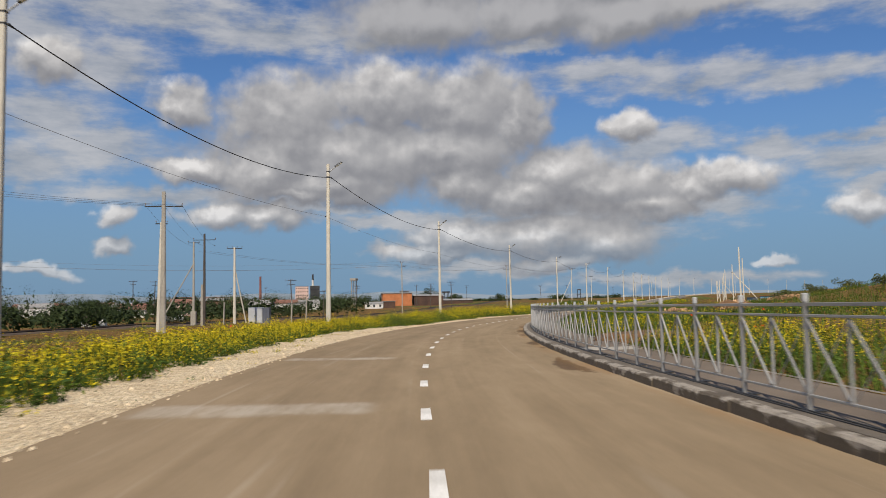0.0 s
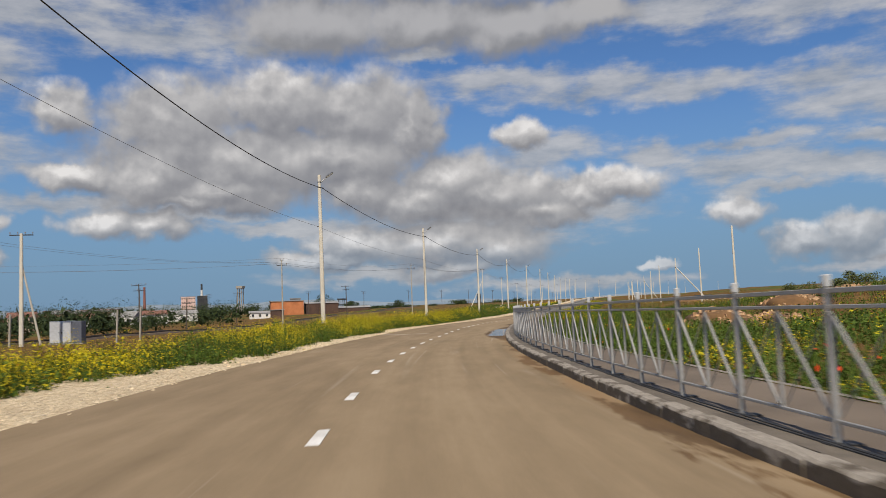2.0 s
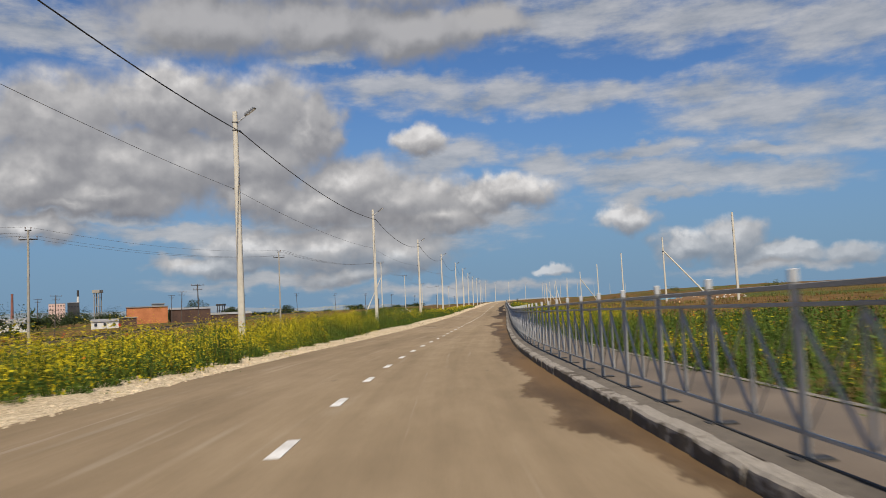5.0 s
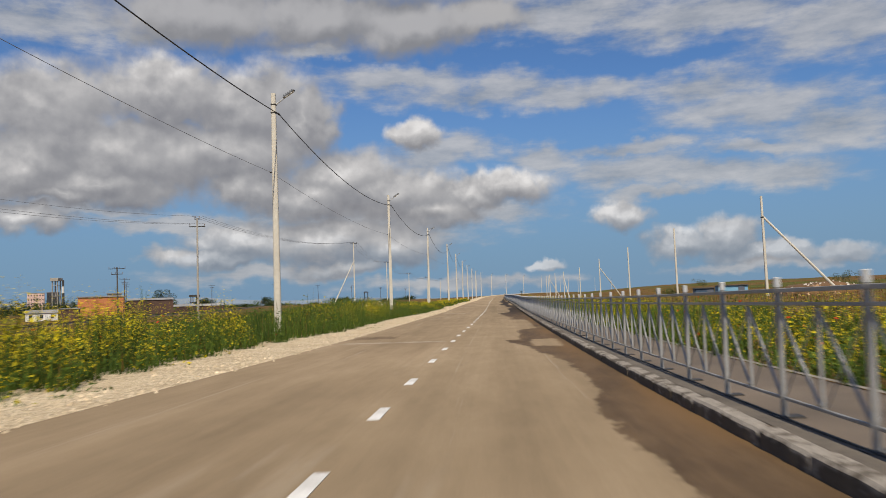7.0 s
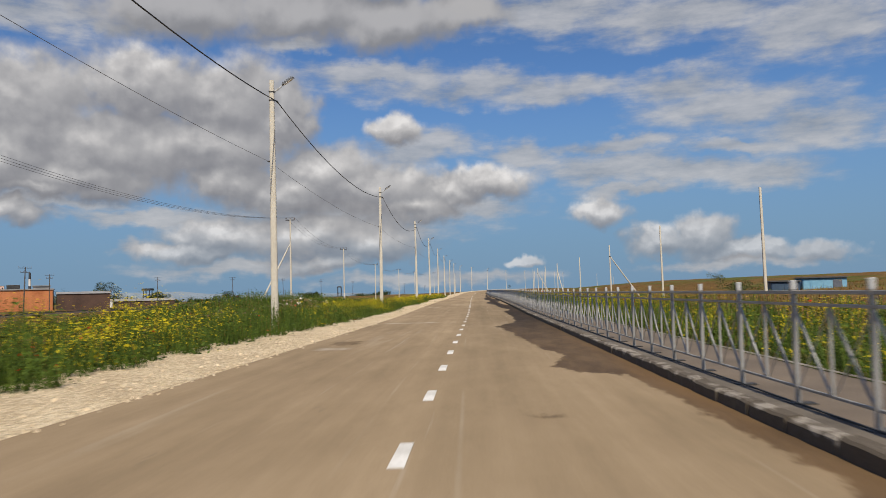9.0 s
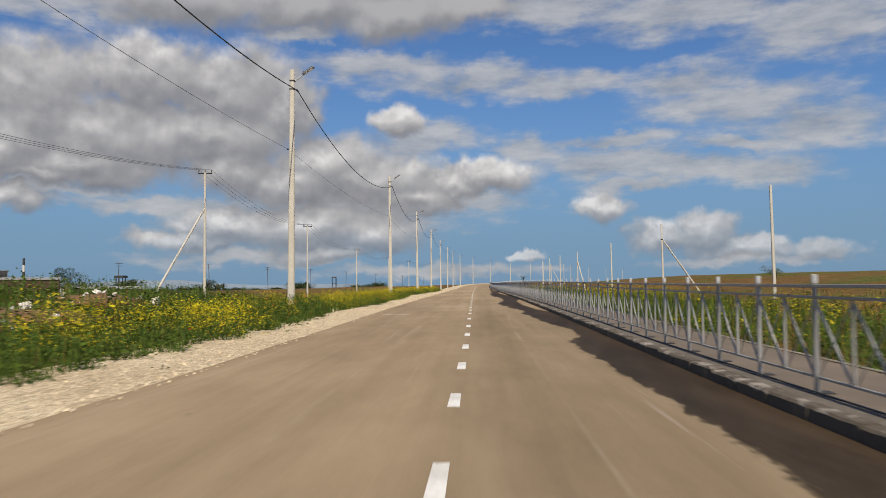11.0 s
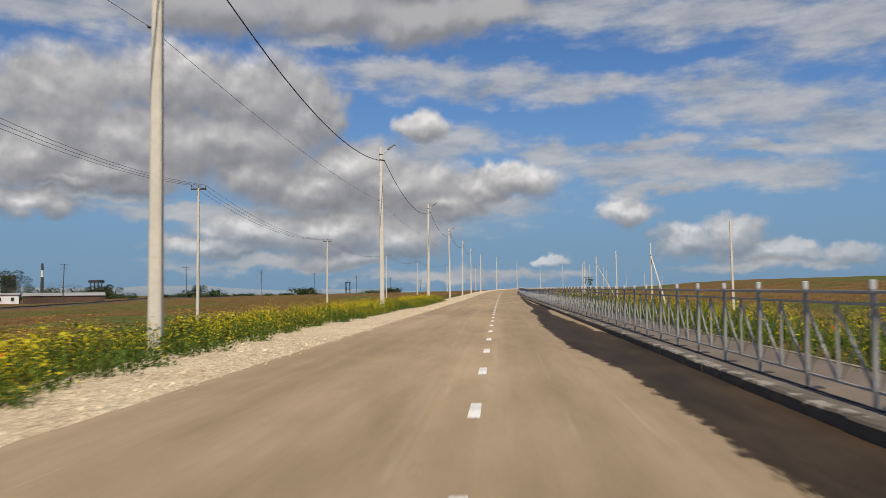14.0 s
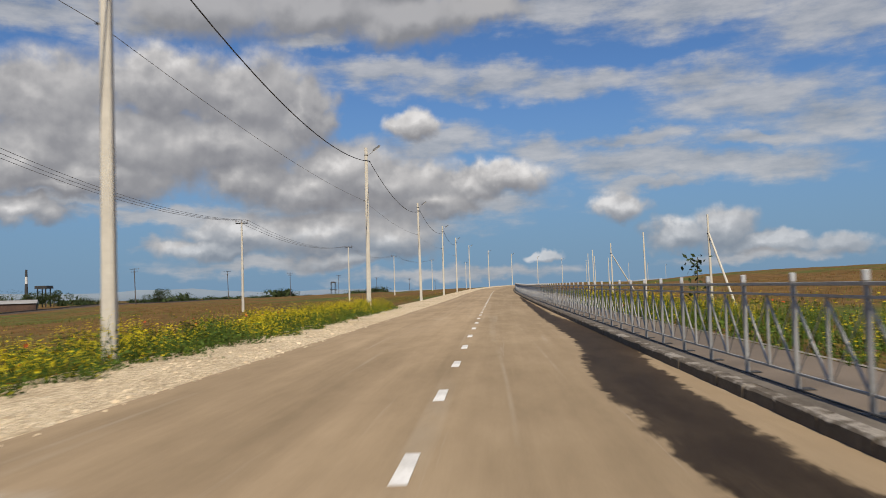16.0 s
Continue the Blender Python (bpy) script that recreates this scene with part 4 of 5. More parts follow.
def street_lamp(at):
    t = thing("street_lamp", at, "tall pale concrete lamp pole with a grey LED head", "street lamp", "street lamps along the road")
    part("pole", column(0.3, 0.27, 0.19, 0.17, LAMP_TOP), CONCRETE, t)
    for z in (LAMP_TOP - 0.5, LAMP_TOP - 0.85):
        part("clamp_band", block(0.225, 0.205, 0.05, z=z, bevel=0.006), DARK_STEEL, t)
    arm = part("arm", rod((0.09, 0, LAMP_TOP - 0.48), (0.42, 0, LAMP_TOP - 0.24), 0.035, 0.03), CAP, t, "white painted arm")
    b = block(0.62, 0.2, 0.075, bevel=0.02, taper=0.82)
    for k in range(5):
        block(0.05, 0.17, 0.03, x=-0.2 + k * 0.1, z=0.07, bm=b)
    bmesh.ops.transform(b, matrix=Matrix.Translation((0.68, 0, LAMP_TOP - 0.07)) @ pose(0, 0, 0, 0, -33, 0), verts=b.verts)
    head = part("lamp_head", b, LAMP_GREY, t, "grey ribbed LED lamp head")
    b = block(0.42, 0.15, 0.012)
    bmesh.ops.transform(b, matrix=Matrix.Translation((0.7, 0, LAMP_TOP - 0.075)) @ pose(0, 0, 0, 0, -33, 0), verts=b.verts)
    part("lens", b, GLASS_LENS, head, "pale lens under the head")
    b = rod((0.1, -0.04, LAMP_TOP - 0.83), (0.24, -0.04, LAMP_TOP - 0.86), 0.02)
    rod((0.22, -0.16, LAMP_TOP - 0.9), (0.22, 0.1, LAMP_TOP - 0.9), 0.035, bm=b)
    part("cable_clamp", b, DARK_STEEL, t, "black cable clamp")
    part("small_hook", rod((-0.22, 0, 7.0), (-0.08, 0, 7.0), 0.03), DARK_STEEL, t)
    return t


LAMPS = [(1.3, 17.0), (-2.6, 44.8), (-6.9, 78.2), (-8.3, 113.6), (-8.14, 148.4), (-7.9, 182.1), (-7.65, 216.4), (-7.17, 250.0), (-7.4, 282.8), (-7.62, 316.5), (-7.54, 350.4),
         (-7.4, 385), (-7.0, 418), (-5.6, 452), (-1.4, 488), (5.8, 524), (16, 560), (28, 596), (42, 632), (57, 668), (73, 704), (90, 740), (108, 776)]


def build_lamps():
    made, first = [], None
    rnd = random.Random(8)
    for x, y in LAMPS:
        z = float(line_z(y)) - 0.12 + (0.2 if y < 60 else 0.0)
        g = float((line_x(y + 1) - line_x(y - 1)) / 2)
        m = pose(x, y, z, rnd.uniform(-0.5, 0.5), rnd.uniform(-0.6, 0.4), math.degrees(math.atan2(-g, 1)))
        if first is None:
            first = street_lamp(m)
        else:
            copy_thing(first, m)
        made.append(m)
    sags = [1.05, 0.78, 0.6, 0.6, 0.85, 0.95, 1.35, 1.3, 1.2, 1.1, 1.0, 1.0]
    for a, b, sag in zip(made, made[1:13], sags):
        p, q = a @ Vector((0.22, 0.1, LAMP_TOP - 0.9)), b @ Vector((0.22, -0.16, LAMP_TOP - 0.9))
        tagged(new("overhead_cable", mesh_from(tube(sagging(p, q, sag), 0.021, 6), CABLE, "overhead_cable", True)), "black insulated supply cable sagging between lamp poles", "cable", "supply cable between the lamps")
        p, q = a @ Vector((-0.2, 0, 7.02)), b @ Vector((-0.2, 0, 7.02))
        tagged(new("thin_wire", mesh_from(tube(sagging(p, q, 0.35), 0.008, 4), WIRE, "thin_wire", True)), "thin dark wire hung half way up the lamp poles", "wire", "thin wires between the lamps")


build_lamps()


# ---- power lines ----
def line_pole(at, h, kind, strut=None, thick=1.0):
    """kind: concrete, old or timber; arms: height below top and half length."""
    mat = {"concrete": CONCRETE, "old": OLD_CONCRETE, "timber": TARRED}[kind]
    words = {"concrete": "pale concrete", "old": "weathered grey concrete", "timber": "dark timber"}[kind]
    t = thing("power_pole", at, words + " power pole with a crossarm" + (" and a leaning strut" if strut else ""), "power pole", "power poles in the field")
    if kind == "timber":
        part("pole", rod((0, 0, -0.3), (0, 0, h), 0.15 * thick, 0.1 * thick, 9), mat, t)
    else:
        part("pole", column(0.26 * thick, 0.24 * thick, 0.16 * thick, 0.15 * thick, h), mat, t)
    if strut:
        part("strut", rod((strut[0], strut[1], -0.3), (0, 0, h * 0.74), 0.11, 0.085, 8), mat, t)
    return t


def crossarm(t, h, half, down=0.25, pins=3):
    arm = part("crossarm", block(2 * half, 0.1, 0.1, z=h - down, bevel=0.01), DARK_STEEL, t, "dark steel crossarm")
    for k in range(pins):
        x = -half + 0.06 + k * (2 * half - 0.12) / (pins - 1)
        b = rod((x, 0, h - down + 0.1), (x, 0, h - down + 0.3), 0.018, sides=6)
        rod((x, 0, h - down + 0.22), (x, 0, h - down + 0.36), 0.06, 0.04, 8, bm=b)
        part("insulator", b, PORCELAIN, arm, "brown porcelain insulator")
    return arm


def wires(name, a, b, offsets, sag, r=0.007, label="thin bare power wire strung between poles"):
    for o in offsets:
        p, q = a @ Vector(o), b @ Vector(o)
        tagged(new(name, mesh_from(tube(sagging(p, q, sag, 14), r, 4), WIRE, name, True)), label, "wire", "power wires")


# the field line beside the road: x, y, top of pole, strut
FIELD_LINE = [(-40.2, 149.5, 10.1, None, "old"), (-31.4, 200, 10.9, None, "old"), (-23.6, 251.8, 11.4, (-3.6, -4.2), "concrete"), (-23.9, 295, 10.0, None, "concrete"),
              (-24.2, 343, 8.9, None, "concrete"), (-23.6, 396, 9.2, None, "concrete"), (-22.5, 446, 9.8, None, "concrete"), (-18, 498, 10.6, None, "concrete"), (-10, 548, 11.2, None, "concrete")]


def build_field_line():
    ms = []
    for k, (x, y, top, strut, kind) in enumerate(FIELD_LINE):
        z = float(land(x, y))
        h = top - z
        m = pose(x, y, z, 0, 0, 8 if k < 2 else 0)
        t = line_pole(m, h, kind, strut)
        if k < 2:
            crossarm(t, h, 0.85, 0.95)
            crossarm(t, h, 0.3, 0.12, 2)
        else:
            crossarm(t, h, 0.62, 0.12)
        ms.append((m, h))
    for (a, ha), (b, hb) in zip(ms[1:7], ms[2:8]):
        for x in (-0.56, 0.0, 0.56):
            p, q = a @ Vector((x, 0, ha + 0.24)), b @ Vector((x, 0, hb + 0.24))
            tagged(new("power_wire", mesh_from(tube(sagging(p, q, 1.3, 14), 0.014, 4), WIRE, "power_wire", True)), "thin bare power wire sagging between field poles", "wire", "power wires")
    left = pose(-95, 104, -1.0)
    chain = [(left, 11.0), ms[0]]
    for (a, ha), (b, hb) in zip(chain, chain[1:] + [ms[1]]):
        for x, dz in ((-0.8, -0.6), (0.8, -0.6), (0.0, 0.25)):
            p, q = a @ Vector((x, 0, ha + dz)), b @ Vector((x, 0, hb + dz))
            tagged(new("power_wire", mesh_from(tube(sagging(p, q, 0.9, 14), 0.012, 4), WIRE, "power_wire", True)), "thin bare power wire sagging between field poles", "wire", "power wires")


build_field_line()


def build_old_poles():
    # by the sheds: one tall pole with a wide arm, a pair, and a white A-frame
    z = float(land(-28.5, 61.5))
    a = pose(-28.5, 61.5, z, 0, 0, 24)
    t = line_pole(a, 13.1 - z, "old", thick=2.1)
    crossarm(t, 13.1 - z, 1.75, 1.45, 3)
    z2 = float(land(-31.5, 64.5))
    t = line_pole(pose(-31.5, 64.5, z2, 0, 1.5, 20), 10.6 - z2, "concrete", thick=1.4)
    crossarm(t, 10.6 - z2, 0.6, 0.2, 3)
    z = float(land(-52.6, 101))
    b = pose(-52.6, 101, z, 0, 0, 20)
    t = line_pole(b, 13.0 - z, "timber", thick=1.5)
    crossarm(t, 13.0 - z, 1.7, 1.0, 3)
    part("stub", block(0.34, 0.26, 6.5, x=-0.36, z=-0.3, taper=0.8), OLD_CONCRETE, t, "pale concrete stub bound to the pole")
    z = float(land(-57.5, 105))
    t = line_pole(pose(-57.5, 105, z, 0, 0, 20), 12.2 - z, "old", (-5.2, -1.5), 1.5)
    crossarm(t, 12.2 - z, 0.9, 0.2, 3)
    part("switch_box", block(0.8, 0.6, 2.2, bevel=0.03), OLD_CONCRETE, t)
    z = float(land(-44.6, 97))
    c = pose(-44.6, 97, z, 0, 0, 20)
    t = line_pole(c, 10.4 - z, "concrete", (1.5, 1.0), 1.6)
    crossarm(t, 10.4 - z, 1.1, 0.2, 4)
    wires("power_wire", a, b, ((-1.7, 0, 12.0), (0, 0, 12.0), (1.7, 0, 12.0)), 0.7, 0.012)
    wires("power_wire", pose(-36, 12, 0.2, 0, 0, 24), a, ((-1.7, 0, 12.0), (0, 0, 12.0), (1.7, 0, 12.0)), 0.9, 0.012)
    wires("power_wire", b, pose(-41.5, 149, -1.5, 0, 0, 8), ((-0.8, 0, 11.2), (0.8, 0, 11.2)), 0.8, 0.012)
    # posts cut short
    for x, y, h in ((-48.5, 100, 3.4), (-41.8, 108, 3.6), (-40.9, 111, 3.8)):
        t = thing("short_post", pose(x, y, float(land(x, y)), 0, 2), "short weathered concrete post in the grass", "post", "short posts by the railway")
        part("shaft", block(0.2, 0.18, h, bevel=0.02, taper=0.85), OLD_CONCRETE, t)
    # far poles with two arms, along the railway
    for x, y, h in ((-142, 190, 11.5), (-118, 170, 10.5), (-67, 152, 8.6), (-104, 262, 9.5), (-93, 310, 10), (-126, 380, 11), (-118, 440, 11), (-108, 500, 11), (-100, 560, 11), (-92, 620, 11), (-84, 690, 11), (-150, 330, 11),
                    (-74, 760, 11), (-60, 240, 9.0), (-240, 420, 13), (-70, 172, 6.5), (-62, 840, 11), (-50, 930, 11)):
        z = float(land(x, y))
        t = line_pole(pose(x, y, z, 0, random.Random(int(-x)).uniform(-2.5, 2.5), 12), h, "timber")
        crossarm(t, h, 1.3, 0.3, 4)
        crossarm(t, h, 0.9, 1.2, 4)


build_old_poles()

# bare poles on the hill side: x, y, top, strut
HILL_POLES = [(23.4, 113.4, 8.9, None), (25.0, 157.7, 9.3, None), (23.6, 184.2, 9.1, (5.6, -2.0)), (22.3, 211.5, 8.8, None), (22.1, 243.8, 8.6, None), (21.9, 278, 8.4, (5.2, 0.5)), (21.0, 308, 7.8, None),
              (20.0, 341.5, 7.9, (1.0, -3.0)), (19.8, 372, 8.4, None), (20.2, 404, 8.8, (4.0, 0)), (21.0, 436, 9.2, None), (24, 470, 9.8, None), (30, 505, 10.3, None), (39, 540, 10.8, None), (52, 108, 10.3, None),
              (61, 176, 11.0, None)]


def build_hill_poles():
    for x, y, top, strut in HILL_POLES:
        z = float(land(x, y))
        h = top - z
        t = thing("bare_pole", pose(x, y, z, 0, -0.6, 6), "bare pale concrete pole without wires" + (", with a leaning strut" if strut else ""), "pole", "bare poles on the hillside")
        part("pole", column(0.24, 0.22, 0.17, 0.16, h), CONCRETE, t)
        if strut:
            part("strut", rod((strut[0], strut[1], -0.4), (0, 0, h * 0.8), 0.11, 0.09, 8), CONCRETE, t)
            part("clamp_band", block(0.24, 0.22, 0.12, z=h * 0.78, bevel=0.01), DARK_STEEL, t)


build_hill_poles()

# ---- weeds, grass and trees ----
def patch(x, y, k=1.0, seed=0):
    """A smooth patchy value from about 0 to 1."""
    a = np.sin(x * 0.31 * k + 1.7 * np.sin(y * 0.13 * k + seed)) + np.sin(y * 0.27 * k + 1.3 * np.sin(x * 0.17 * k + seed * 2.1)) + 0.7 * np.sin((x + y) * 0.73 * k + seed)
    return np.clip(0.5 + a / 5.0, 0, 1)


def unit(rng, n):
    v = rng.normal(size=(n, 3))
    return v / np.linalg.norm(v, axis=1, keepdims=True)


def cards(rng, c, size, upright=0.0):
    """Loose leaf-shaped faces round centres c."""
    n = len(c)
    a = unit(rng, n)
    a[:, 2] = a[:, 2] * (1 - upright) + upright * np.abs(a[:, 2])
    b = np.cross(a, unit(rng, n))
    b /= np.linalg.norm(b, axis=1, keepdims=True) + 1e-6
    s = np.asarray(size).reshape(-1, 1) * rng.uniform(0.6, 1.3, (n, 1))
    a, b = a * s, b * s * 0.55
    return np.stack([c - a, c + b * 0.9 - a * 0.1, c + a, c - b * 0.9 + a * 0.1], 1)


def blades(rng, base, height, lean, width):
    n = len(base)
    th = rng.uniform(0, math.tau, n)
    d = np.stack([np.cos(th), np.sin(th), np.zeros(n)], 1)
    tip = base + d * (lean * rng.uniform(0.2, 1.0, n))[:, None]
    tip[:, 2] += height
    side = np.stack([-np.sin(th), np.cos(th), np.zeros(n)], 1) * np.asarray(width).reshape(-1, 1)
    return np.stack([base - side, base + side, tip + side * 0.35, tip - side * 0.35], 1)


def verge_weeds(name, seed, n, u0, u1, y0, y1, bloom, label, edge=False, grow=None, big=1.0, poppies=0.012, petal=(0.009, 0.02), leaf=(0.022, 0.052), gilt=0.97, leaves=12, petals=17):
    """Weeds beside the road in dark green and yellow clumps: stalks, small leaves and blossom on top."""
    rng = np.random.default_rng(seed)
    y = rng.uniform(y0, y1, n)
    r = rng.uniform(0, 1, n)
    if edge:
        stray = np.where(rng.uniform(0, 1, n) < 0.025, rng.uniform(0, 1.3, n), 0.0)
        near = 4.2 * r ** 1.7
        u = weed_edge(y) - 0.22 * np.sin(y * 1.7) - 0.2 * np.sin(y * 3.9 + 1) - near + stray
    else:
        near = (u1 - u0) * r ** 1.7
        u = u0 + (u1 - u0) * r ** 1.7 + 0.12 * np.sin(y * 2.3) + 0.1 * np.sin(y * 5.1)
        stray = 0 * y
    near = np.abs(near)
    bare = (y > 20.5) & (y < 26.5) & (u > 5) & (u < 9.3) & (rng.uniform(0, 1, n) < 0.9)
    y, u, near, stray = y[~bare], u[~bare], near[~bare], stray[~bare]
    n = len(y)
    g = (line_x(y + 0.1) - line_x(y - 0.1)) / 0.2
    x = line_x(y) + u / np.sqrt(1 + g * g)
    yy = y - u * g / np.sqrt(1 + g * g)
    z = land(x, yy) - 0.02
    lump = patch(x, yy, 8.0, seed + 3)
    h = (grow(yy) if grow else 0.78) * (0.42 + 0.98 * lump) * rng.uniform(0.82, 1.08, n) * np.clip(0.45 + near / 0.9, 0.45, 1.0) * np.where(stray > 0, 0.25, 1)
    base = np.stack([x, yy, z], 1)
    spot = 0.5 * patch(x, yy, 5.0, seed + 5) + 0.5 * patch(x, yy, 1.3, seed + 9)
    yellow = np.clip((spot - 1 + bloom(yy)) * 7, 0, 1) * np.clip(0.1 + near / np.interp(yy, [110, 190], [0.5, 1.1]), 0, 1)
    faces, slots = [], []

    def put(f, k):
        faces.append(f)
        slots.append(np.full(len(f), k, np.int32))
    i = np.repeat(np.arange(n), 3)
    put(blades(rng, base[i] + rng.normal(0, 0.06 * big, (len(i), 3)) * (1, 1, 0), h[i] * rng.uniform(0.5, 1.0, len(i)), 0.22, rng.uniform(0.006, 0.015, len(i)) * big), 0)
    i = np.repeat(np.arange(n), leaves)
    c = base[i] + rng.normal(0, 0.13 * big, (len(i), 3)) * (1, 1, 0)
    c[:, 2] += h[i] * rng.uniform(0.05, 0.95, len(i))
    f = cards(rng, c, rng.uniform(*leaf, len(i)) * big * (1 + 0.12 * yellow[i]), 0.4)
    gold = rng.uniform(0, 1, len(i)) < gilt * yellow[i] * (c[:, 2] - base[i, 2] > 0.22 * h[i])
    put(f[~gold], 0)
    put(f[gold], 4)
    i = np.repeat(np.arange(n), petals)
    i = i[rng.uniform(0, 1, len(i)) < yellow[i]]
    c = base[i] + rng.normal(0, 0.12 * big, (len(i), 3)) * (1, 1, 0)
    c[:, 2] += h[i] * (0.42 + 0.66 * rng.uniform(0, 1, len(i)) ** 0.6)
    put(cards(rng, c, rng.uniform(*petal, len(i)) * big), 1)
    i = np.arange(n)[(rng.uniform(0, 1, n) < poppies * 4 * (patch(x, yy, 2.0, seed + 20) > 0.6))]
    c = base[i] + 0.0
    c[:, 2] += h[i] * 0.95
    put(cards(rng, c, 0.04), 2)
    i = np.arange(n)[rng.uniform(0, 1, n) < 0.16]
    put(blades(rng, base[i], h[i] * rng.uniform(0.8, 1.2, len(i)), 0.3, 0.006 * big), 3)
    ob = new(name, quads(name, np.concatenate(faces), [LEAF, FLOWER, POPPY, STRAW, GOLD_LEAF], np.concatenate(slots)))
    tagged(ob, label, "weeds", kind="stuff")


def left_bloom(y):
    return np.interp(y, [-20, 60, 72, 85, 110, 126, 134, 144, 150, 168, 185, 205, 230, 420], [0.74, 0.7, 0.7, 0.84, 0.82, 0.66, 0.58, 0.44, 0.42, 0.5, 0.42, 0.5, 0.66, 0.68])


def left_grow(y):
    return np.interp(y, [-20, 14, 32, 52, 70, 110, 128, 170, 190, 210, 420], [0.8, 0.78, 0.7, 0.82, 1.05, 1.15, 1.4, 1.3, 0.9, 0.72, 0.72])


def right_grow(y):
    return np.interp(y, [2, 24, 38, 66, 78, 150, 420], [0.75, 0.7, 0.42, 0.38, 0.7, 0.8, 0.72])


verge_weeds("verge_weeds", 11, 14500, 0, 0, -6, 142, left_bloom, "yellow-flowering green weeds along the limestone shoulder", True, left_grow)
verge_weeds("verge_weeds", 12, 12500, 0, 0, 142, 320, left_bloom, "yellow-flowering green weeds along the limestone shoulder", True, left_grow)
verge_weeds("footway_weeds", 13, 9800, 5.4, 9.8, 2, 150, lambda y: np.interp(y, [22, 38, 50, 100, 125, 150], [0.62, 0.5, 0.38, 0.46, 0.6, 0.6]), "green weeds with yellow blossom and poppies behind the footway", grow=right_grow, poppies=0.012, petal=(0.008, 0.016), leaf=(0.015, 0.037), gilt=0.7, leaves=16, petals=14)
verge_weeds("footway_weeds", 14, 8500, 5.4, 9.8, 150, 320, lambda y: np.interp(y, [160, 190, 215, 240], [0.58, 0.5, 0.52, 0.68]), "green weeds with yellow blossom and poppies behind the footway", grow=right_grow, poppies=0.012, petal=(0.008, 0.016), leaf=(0.015, 0.037), gilt=0.7, leaves=16, petals=14)
verge_weeds("bank_weeds", 15, 6500, 10.0, 40.0, 34, 118, lambda y: 0.3 + 0 * y, "tall green weeds with yellow bushes on the earth bank", grow=lambda y: 0.55 + 0 * y, big=1.5, poppies=0.0, gilt=0.5, leaves=8, petals=10)

verge_weeds("field_weeds", 16, 5200, -9.5, -30.0, 190, 250, lambda y: 0.24 + 0 * y, "dark olive weeds with few blossoms on rough ground", grow=lambda y: np.interp(y, [190, 215, 250], [1.0, 0.9, 0.45]), big=1.6, poppies=0.004, gilt=0.4, leaves=9, petals=8)


def meadow(name, seed, n, u0, u1, y0, y1, size, label, mix=(0.55, 0.35, 0.1)):
    rng = np.random.default_rng(seed)
    y = rng.uniform(y0, y1, n)
    u = u0 + (u1 - u0) * rng.uniform(0, 1, n) ** 1.5
    x = line_x(y) + u
    base = np.stack([x, y, land(x, y) - 0.03], 1)
    tone = patch(x, y, 0.3, seed)
    faces, slots = [], []
    k = 6
    i = np.repeat(np.arange(n), k)
    b = base[i] + rng.normal(0, size * 2.2, (len(i), 3)) * (1, 1, 0)
    faces.append(blades(rng, b, size * rng.uniform(0.5, 1.5, len(i)) * (0.6 + 0.6 * tone[i]), size * 0.5, rng.uniform(0.02, 0.05, len(i)) * size / 0.4))
    r = rng.uniform(0, 1, len(i)) * 0.6 + tone[i] * 0.5
    slots.append(np.where(r < mix[0], 0, np.where(r < mix[0] + mix[1], 1, 2)).astype(np.int32))
    j = np.repeat(np.arange(n), 3)
    j = j[(patch(x, y, 0.5, seed + 1)[j] > 0.66) & (np.abs(u[j]) < 22)]
    c = base[j] + rng.normal(0, size * 0.8, (len(j), 3)) * (1, 1, 0)
    c[:, 2] += size * rng.uniform(0.6, 1.2, len(j))
    faces.append(cards(rng, c, 0.028))
    slots.append(np.full(len(j), 3, np.int32))
    ob = new(name, quads(name, np.concatenate(faces), [STRAW, OLIVE, LEAF, FLOWER], np.concatenate(slots)))
    tagged(ob, label, "grass", kind="stuff")


meadow("meadow_grass", 21, 15000, -9.5, -75, -20, 420, 0.2, "dry orange-brown and green meadow grass beside the road")
meadow("meadow_grass", 22, 11000, 9.5, 70, 0, 420, 0.22, "dry orange-brown and green hillside grass")


def tree(x, y, h, w, seed, name="tree", mat=None, leaf=0.25, n=2200, label="dark green leafy tree beyond the field"):
    rng = np.random.default_rng(seed)
    z = float(land(x, y))
    t = thing(name, pose(x, y, z), label, name.replace("_", " "), "trees beyond the field")
    b = rod((0, 0, -0.3), (0.05 * h * rng.uniform(-1, 1), 0, h * 0.5), 0.035 * h, 0.018 * h, 7)
    for k in range(5):
        a = rng.uniform(0, math.tau)
        rod((0, 0, h * rng.uniform(0.25, 0.45)), (math.cos(a) * w * 0.3, math.sin(a) * w * 0.3, h * rng.uniform(0.55, 0.85)), 0.014 * h, 0.005 * h, 6, bm=b)
    part("trunk", b, BARK, t)
    lumps = np.stack([rng.normal(0, 0.26 * w, 11), rng.normal(0, 0.26 * w, 11), h * rng.uniform(0.38, 0.86, 11)], 1)
    i = rng.integers(0, 11, n)
    c = lumps[i] + unit(rng, n) * (rng.uniform(0.3, 1, (n, 1)) ** 0.5) * 0.2 * w * np.array([1, 1, 0.75])
    part("crown", quads("crown", cards(rng, c, leaf), mat or TREE_LEAF), None, t)
    return t


